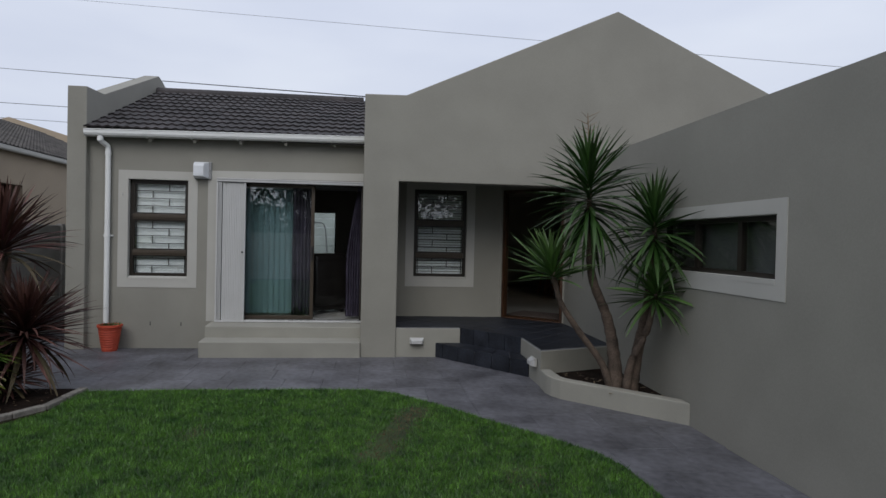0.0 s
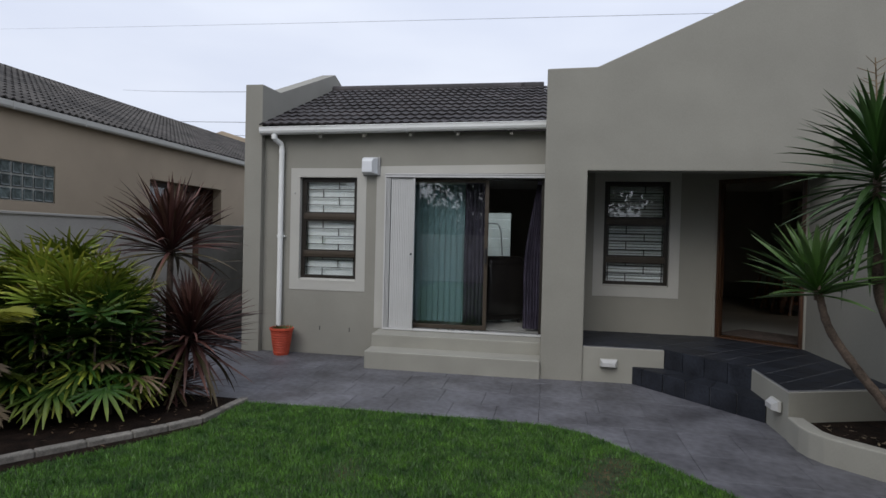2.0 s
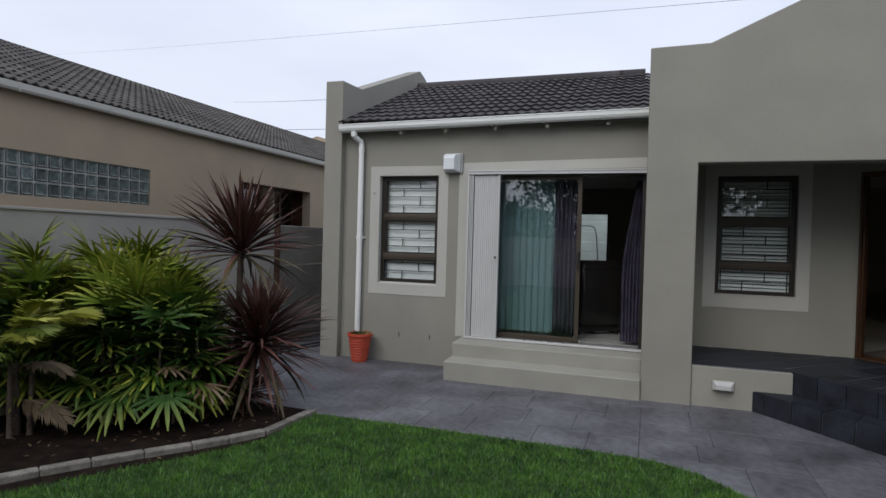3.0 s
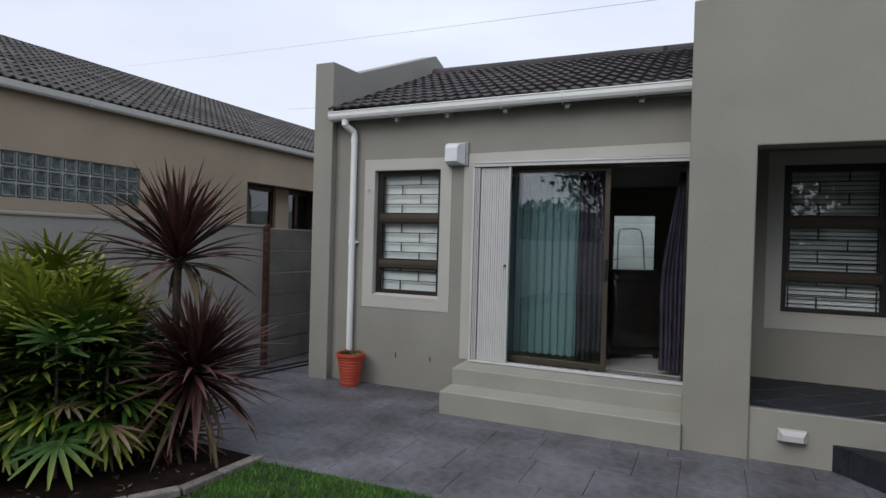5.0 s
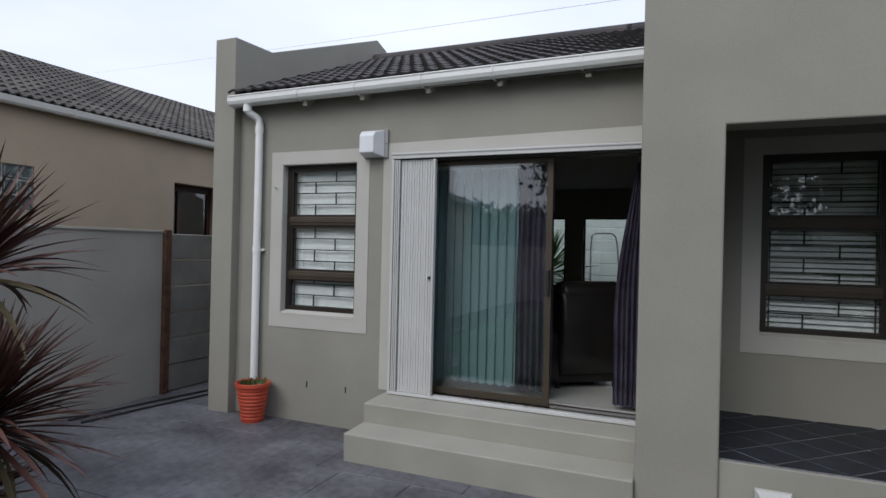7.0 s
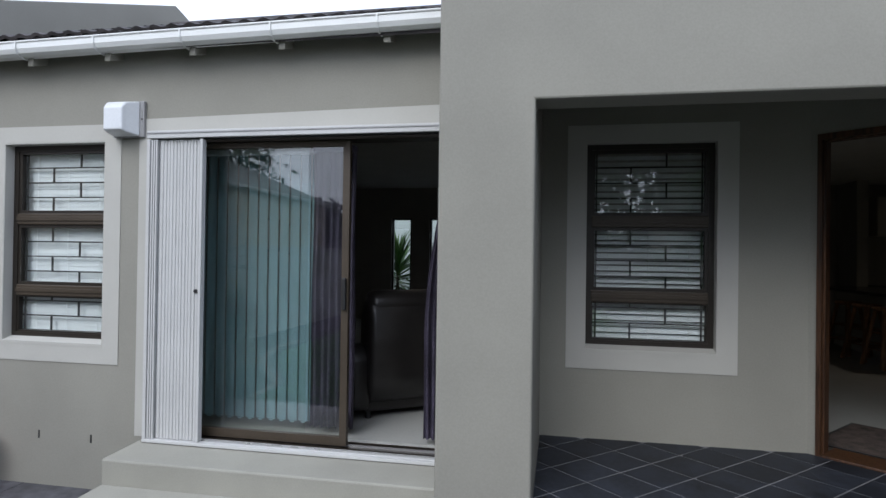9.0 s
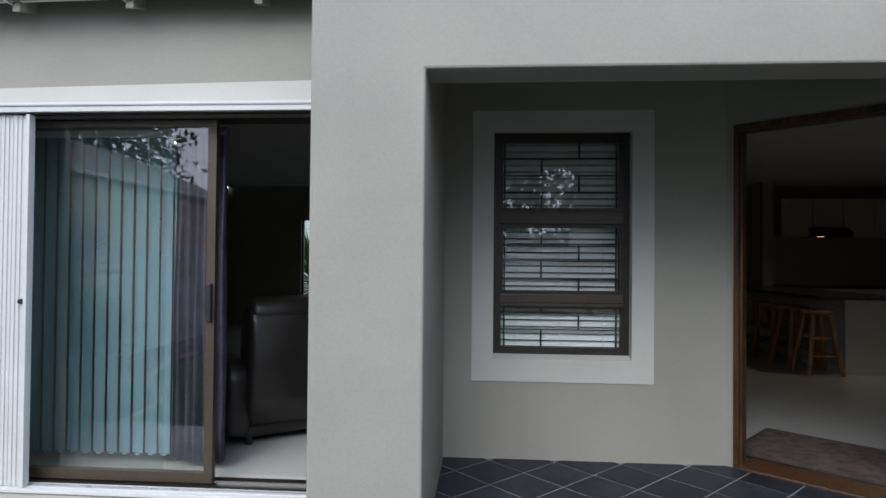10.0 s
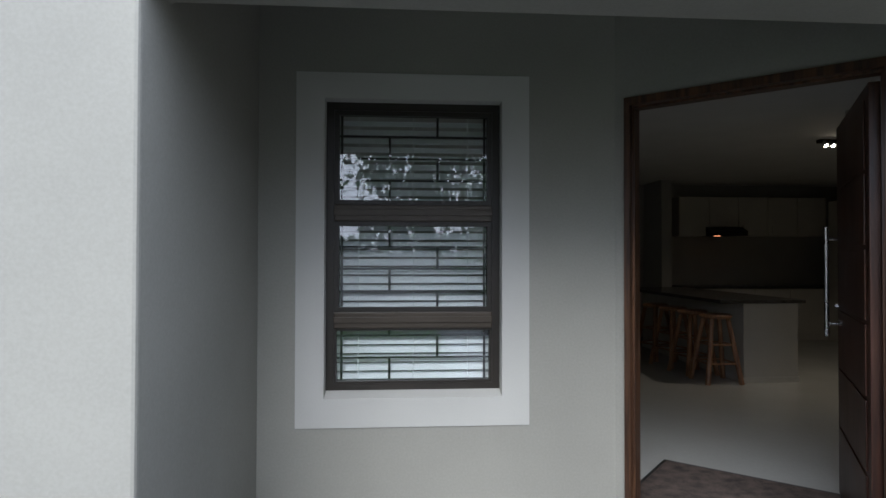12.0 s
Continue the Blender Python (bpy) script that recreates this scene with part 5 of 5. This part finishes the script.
leaf.matrix_basis = SLANT.inverted() @ pose(hinge.x, hinge.y, 0, 0, 0, 59)
part("panel", bm_box(0, LW, -0.022, 0.022, FLOOR + 0.015, FD[3] - 0.07, 0.003), DARKWOOD, leaf)
for k in range(6):
    z = FLOOR + 0.10 + 0.33 * k
    part("board", bm_box(0.08, LW - 0.08, 0.022, 0.030, z, z + 0.31, 0.004), DARKWOOD, leaf)
hx = LW - 0.09
part("pull_handle", bm_tube([(hx, 0.085, 1.36), (hx, 0.085, 1.98)], 0.013, 12), STEEL, leaf, "brushed steel bar handle")
for z in (1.43, 1.91):
    part("handle_bracket", bm_tube([(hx, 0.024, z), (hx, 0.085, z)], 0.008, 8), STEEL, leaf)
part("lock_cylinder", bm_tube([(hx, 0.03, 1.53), (hx, 0.045, 1.53)], 0.014, 12), STEEL, leaf)

mt = thing("doormat", "brown bristle doormat inside the front door", "doormat", at=SLANT)
part("mat", bm_box(-0.06, 0.99, 0.29, 1.08, FLOOR, FLOOR + 0.012, 0.003), MAT_, mt)
bd = part("border", bm_wall("x", -0.08, 1.01, 0.27, 1.10, 0, 0.009, [(-0.058, 0.988, 0.292, 1.078)]), RUBBER, mt)
bd.matrix_basis = Matrix(((1, 0, 0, 0), (0, 0, 1, 0), (0, 1, 0, FLOOR + 0.0005), (0, 0, 0, 1)))

# recliner seen from behind
ch = thing("armchair", "black leather recliner armchair on the white floor", "armchair", at=pose(-0.80, 10.46, FLOOR, 0, 0, 36))
part("base", bm_box(-0.36, 0.36, -0.36, 0.34, 0.05, 0.22, 0.03), LEATHER, ch)
part("backrest", bm_prism([(-0.38, 0.12), (-0.47, 0.30), (-0.50, 0.62), (-0.46, 0.90), (-0.36, 1.0), (-0.24, 0.97), (-0.18, 0.80), (-0.16, 0.45), (-0.14, 0.12)], "x", -0.34, 0.34, 0.05), LEATHER, ch, smooth=True)
part("head_cushion", bm_prism([(-0.42, 0.80), (-0.46, 0.94), (-0.37, 1.04), (-0.24, 1.02), (-0.16, 0.90), (-0.18, 0.72)], "x", -0.32, 0.32, 0.05), LEATHER, ch, smooth=True)
part("seat", bm_box(-0.30, 0.30, -0.20, 0.38, 0.22, 0.46, 0.05, 3), LEATHER, ch, smooth=True)
for s in (-1, 1):
    part("armrest", bm_prism([(-0.42, 0.08), (-0.40, 0.5), (-0.30, 0.60), (0.30, 0.60), (0.40, 0.5), (0.40, 0.08)], "x", min(s * 0.31, s * 0.47), max(s * 0.31, s * 0.47), 0.04), LEATHER, ch, smooth=True)
for x in (-0.3, 0.3):
    for y in (-0.32, 0.30):
        part("foot", bm_tube([(x, y, 0), (x, y, 0.06)], 0.025, 10), BLACK, ch)

# kitchen: bar counter, stools, cabinets
isl = thing("kitchen_island", "cream kitchen bar counter with dark granite top", "kitchen island")
part("body", bm_box(4.97, 5.59, 13.17, 15.9, FLOOR, 1.31), CABINET, isl)
part("plinth", bm_box(4.96, 5.60, 13.16, 15.91, FLOOR, FLOOR + 0.06), CABINET, isl)
part("worktop", bm_box(4.67, 5.64, 13.10, 16.0, 1.31, 1.35, 0.006), GRANITE, isl, "dark granite worktop")


def stool(x, y, turn):
    o = thing("bar_stool", "reddish wooden bar stool at the kitchen counter", "bar stool", "bar stools", at=pose(x, y, FLOOR, 0, 0, turn))
    part("seat", bm_lathe([(0.0, 0.70), (0.15, 0.70), (0.17, 0.715), (0.17, 0.735), (0.15, 0.748), (0.0, 0.742)], 24), STOOLWOOD, o)
    for sx in (-1, 1):
        for sy in (-1, 1):
            part("leg", bm_tube([(sx * 0.19, sy * 0.19, 0), (sx * 0.09, sy * 0.09, 0.71)], [0.029, 0.025], 8), STOOLWOOD, o)
    for z, r in ((0.22, 0.16), (0.42, 0.13)):
        for a in (0, 90, 180, 270):
            q = part("rung", bm_tube([(-r, r, z), (r, r, z)], 0.011, 6), STOOLWOOD, o)
            q.matrix_basis = pose(0, 0, 0, 0, 0, a)
    return o


for k in range(4):
    stool(4.70 - 0.01 * k, 13.26 + 0.50 * k, 8 * k)

uc0, uy = 5.9, 16.62
for k in range(5):
    x0 = uc0 + 0.52 * k
    if k == 1:
        continue
    o = thing("wall_cabinet", "cream wall cabinet above the kitchen worktop", "cabinet", "kitchen cabinets")
    part("body", bm_box(x0, x0 + 0.515, uy + 0.02, Y_BACK, 2.18, 2.84), CABINET, o)
    d = part("door", bm_box(x0 + 0.004, x0 + 0.511, uy, uy + 0.02, 2.185, 2.835, 0.003), CABINET, o)
    part("handle", bm_tube([(x0 + 0.06, uy - 0.02, 2.22), (x0 + 0.06, uy - 0.02, 2.36)], 0.005, 6), STEEL, d)
o = thing("wall_cabinet", "short cream wall cabinet above the cooker hood", "cabinet", "kitchen cabinets")
part("body", bm_box(6.42, 6.935, uy + 0.02, Y_BACK, 2.34, 2.84), CABINET, o)
part("door", bm_box(6.424, 6.931, uy, uy + 0.02, 2.345, 2.835, 0.003), CABINET, o)
hd = thing("cooker_hood", "slim dark cooker hood with a small warm lamp", "cooker hood")
part("canopy", bm_prism([(16.45, 2.18), (16.45, 2.26), (16.62, 2.33), (Y_BACK, 2.33), (Y_BACK, 2.18)], "x", 6.36, 7.0), BLACK, hd)
part("lamp", bm_box(6.48, 6.56, 16.52, 16.58, 2.172, 2.18), HOODLAMP, hd, "warm lit lamp")
for k in range(5):
    x0 = uc0 + 0.6 * k
    o = thing("base_cabinet", "cream base cabinet along the kitchen wall", "cabinet", "kitchen cabinets")
    part("body", bm_box(x0, x0 + 0.595, 16.42, Y_BACK, FLOOR, 1.30), CABINET, o)
    part("door", bm_box(x0 + 0.004, x0 + 0.591, 16.40, 16.42, FLOOR + 0.1, 1.29, 0.003), CABINET, o)
wt = thing("worktop", "dark granite worktop along the kitchen wall", "worktop")
part("slab", bm_box(uc0 - 0.02, uc0 + 3.0, 16.38, Y_BACK, 1.30, 1.34, 0.004), GRANITE, wt)
frg = thing("fridge", "tall white fridge in the kitchen corner", "fridge")
part("body", bm_box(8.35, 8.98, 15.9, 16.38, FLOOR, 2.75, 0.01), CABINET, frg)
part("door", bm_box(8.36, 8.97, 15.86, 15.9, FLOOR + 0.03, 2.0, 0.008), CABINET, frg)
setting("wall_partition", bm_box(5.06, X_RIGHT, 11.62, 11.76, FLOOR, CEIL_Z), INNER, "plain inner wall end beside the kitchen")
setting("baseboard", bm_box(5.04, X_RIGHT, 11.60, 11.62, FLOOR, FLOOR + 0.09), WHITE, "white skirting board")
setting("baseboard_end", bm_box(5.038, 5.06, 11.60, 11.78, FLOOR, FLOOR + 0.09), WHITE, "white skirting board at a wall end")
setting("wall_kitchen_corner", bm_box(5.45, 5.62, 16.3, Y_BACK, FLOOR, CEIL_Z), INNER, "plain wall pier beside the kitchen cabinets")
sp = thing("spot_lamp", "small ceiling spotlight with lit bulbs", "ceiling lamp", at=pose(5.86, 12.98, CEIL_Z))
part("bar", bm_box(-0.16, 0.16, -0.03, 0.03, -0.04, 0.0, 0.005), DARKWOOD, sp)
for x in (-0.12, -0.04):
    q = part("spot_head", bm_lathe([(0.02, 0.0), (0.035, -0.07), (0.03, -0.07), (0.0, -0.04)], 12), STEEL, sp)
    q.matrix_basis = pose(x, -0.03, -0.03, -42, 0, 0)
    b = part("bulb", bm_lathe([(0.0, -0.074), (0.013, -0.070), (0.013, -0.06), (0.0, -0.05)], 12), BULB, q)


def lit(x, y, z, watts):
    """The light of a small lit lamp."""
    l = bpy.data.lights.new("lamp_light", "SPOT")
    l.energy, l.color, l.shadow_soft_size = watts, (1.0, 0.82, 0.6), 0.06
    l.spot_size, l.spot_blend = radians(150), 0.6
    o = new("lamp_light", l)
    o.matrix_basis = pose(x, y, z)


lit(5.75, 12.9, CEIL_Z - 0.1, 12.0)
lit(-0.75, 12.41, CEIL_Z - 0.03, 1.2)
for x, y in ((-0.75, 12.41), (-2.85, 12.65)):
    o = thing("downlight", "small round lit downlight in the ceiling", "downlight", "downlights", at=pose(x, y, CEIL_Z))
    part("rim", bm_lathe([(0.03, -0.004), (0.05, -0.006), (0.052, 0.0)], 20), STEEL, o)
    part("bulb", bm_lathe([(0.0, -0.004), (0.03, -0.004)], 16), BULB, o)
for y, z in ((14.7, 2.05), (15.5, 2.0)):
    o = thing("picture_frame", "small dark framed picture on the room wall", "picture", "framed pictures", at=pose(X_LEFT, y, z))
    part("frame", bm_wall("y", -0.24, 0.24, -0.28, 0.28, 0.0, 0.025, [(-0.2, 0.2, -0.24, 0.24)]), BLACK, o)
    part("print", bm_box(0.0, 0.012, -0.2, 0.2, -0.24, 0.24), GREYMETAL, o)

# rear windows and what is seen through them
for k, r in enumerate(REAR):
    wq = tagged(new("window_%d" % (6 + k)), "dark framed rear window looking onto the back garden", "window", kind="structure")
    part("window_frame", ring("x", r[0], r[1], r[2], r[3], Y_BACK + 0.05, Y_BACK + 0.11, 0.035), BRONZE, wq)
    p = part("pane", bm_box(r[0] + 0.03, r[1] - 0.03, Y_BACK + 0.078, Y_BACK + 0.083, r[2] + 0.03, r[3] - 0.03), GLASS, wq)
    p.visible_shadow = False
PALEWALL = mat("pale_panel", (0.42, 0.47, 0.45), 0.85, var=0.08, scale=2, bump=0.2, rand=0.05)
rw = tagged(new("wall_back_garden"), "pale painted precast panel wall behind the house", "wall", kind="structure")
for k in range(9):
    part("panel", bm_box(-7, 9, 20.0, 20.06, 0.305 * k - 0.05, 0.30 + 0.305 * k - 0.05, 0.012), PALEWALL, rw)
setting("yard", bm_box(-9, 10, 17.2, 20.0, -0.05, 0.02), PAVE, "grey paved back yard", "ground")
tagged(obj("rail", bm_tube([(-1.84, 17.75, 0.02), (-1.84, 17.75, 1.9), (-1.82, 17.75, 2.13), (-1.72, 17.75, 2.18), (-1.40, 17.75, 2.18), (-1.32, 17.75, 2.12), (-1.27, 17.75, 1.9), (-1.13, 17.75, 0.02)], 0.018, 8), WHITE), "white bent tube rail in the back yard", "rail")
bpl = thing("yucca", "green spiky plant in the back yard", "yucca")
stemmed(bpl, [(-2.95, 18.6, 0.0), (-2.95, 18.6, 0.8)], [0.06, 0.05])
crown(bpl, (-2.95, 18.6, 0.8), (0, 0, 1), 120, 1.15, None, yl + yl2, -50, 84, 0.9)

# ---- trees across the street, mirrored in the glass ----
TREELEAF = mat("tree_leaf", (0.030, 0.052, 0.018), 0.6, var=0.3, scale=2, bump=0)


def tree(x, y, h, spread, seed):
    rng = np.random.default_rng(seed)
    o = thing("tree", "dark green leafy tree behind the street wall", "tree", "street trees")
    stemmed(o, [(x, y, 0), (x + 0.1, y, h * 0.25), (x - 0.1, y + 0.1, h * 0.5), (x, y, h * 0.8)], [0.22, 0.17, 0.11, 0.04])
    ends = []
    for k in range(9):
        a = k * 2.4
        e = (x + spread * 0.7 * math.cos(a) * (0.5 + 0.5 * ((k * 7) % 5) / 4), y + spread * 0.7 * math.sin(a), h * (0.5 + 0.055 * k))
        stemmed(o, [(x, y, h * (0.28 + 0.05 * k)), ((x + e[0]) / 2, (y + e[1]) / 2, h * (0.42 + 0.05 * k)), e], [0.08, 0.05, 0.02], "limb", 6)
        ends.append(e)
    ends.append((x, y, h * 0.95))
    n = 5200
    c = np.array(ends)[rng.integers(0, len(ends), n)] + rng.normal(0, 1, (n, 3)) * np.array([spread * 0.26, spread * 0.26, h * 0.085])
    d = rng.normal(0, 1, (n, 3))
    d /= np.linalg.norm(d, axis=1)[:, None]
    e = np.cross(d, rng.normal(0, 1, (n, 3)))
    e /= np.linalg.norm(e, axis=1)[:, None]
    s = rng.uniform(0.10, 0.22, (n, 1))
    v = np.stack([c - d * s, c + e * s * 0.5, c + d * s, c - e * s * 0.5], 1).reshape(-1, 3)
    me = bpy.data.meshes.new("crown")
    me.from_pydata(v.tolist(), [], [[4 * i, 4 * i + 1, 4 * i + 2, 4 * i + 3] for i in range(n)])
    me.materials.append(TREELEAF)
    q = new("crown", me)
    q.parent = o


for k, (x, y, h, s) in enumerate(((-7.5, -12.0, 3.3, 2.6), (-4.2, -12.5, 9.0, 2.4), (2.2, -12.0, 8.6, 3.2), (7.0, -12.5, 6.4, 2.8), (-11.0, -12.5, 3.6, 2.6), (-15.5, -12.0, 9.5, 3.6))):
    tree(x, y, h, s, 40 + k)

# hedge behind the street wall
rng = np.random.default_rng(77)
n = 15000
c = np.stack([rng.uniform(-16, 9.5, n), rng.uniform(-9.6, -8.0, n), np.zeros(n)], 1)
c[:, 2] = rng.uniform(0.2, 1.0, n) * (3.0 + 0.35 * np.sin(c[:, 0] * 1.3) + 0.25 * np.sin(c[:, 0] * 3.7 + 1)) 
d = rng.normal(0, 1, (n, 3))
d /= np.linalg.norm(d, axis=1)[:, None]
e = np.cross(d, rng.normal(0, 1, (n, 3)))
e /= np.linalg.norm(e, axis=1)[:, None]
s = rng.uniform(0.09, 0.18, (n, 1))
v = np.stack([c - d * s, c + e * s * 0.6, c + d * s, c - e * s * 0.6], 1).reshape(-1, 3)
me = bpy.data.meshes.new("hedge")
me.from_pydata(v.tolist(), [], [[4 * i, 4 * i + 1, 4 * i + 2, 4 * i + 3] for i in range(n)])
me.materials.append(TREELEAF)
tagged(new("hedge", me), "dense dark green hedge behind the street wall", "hedge", kind="stuff")
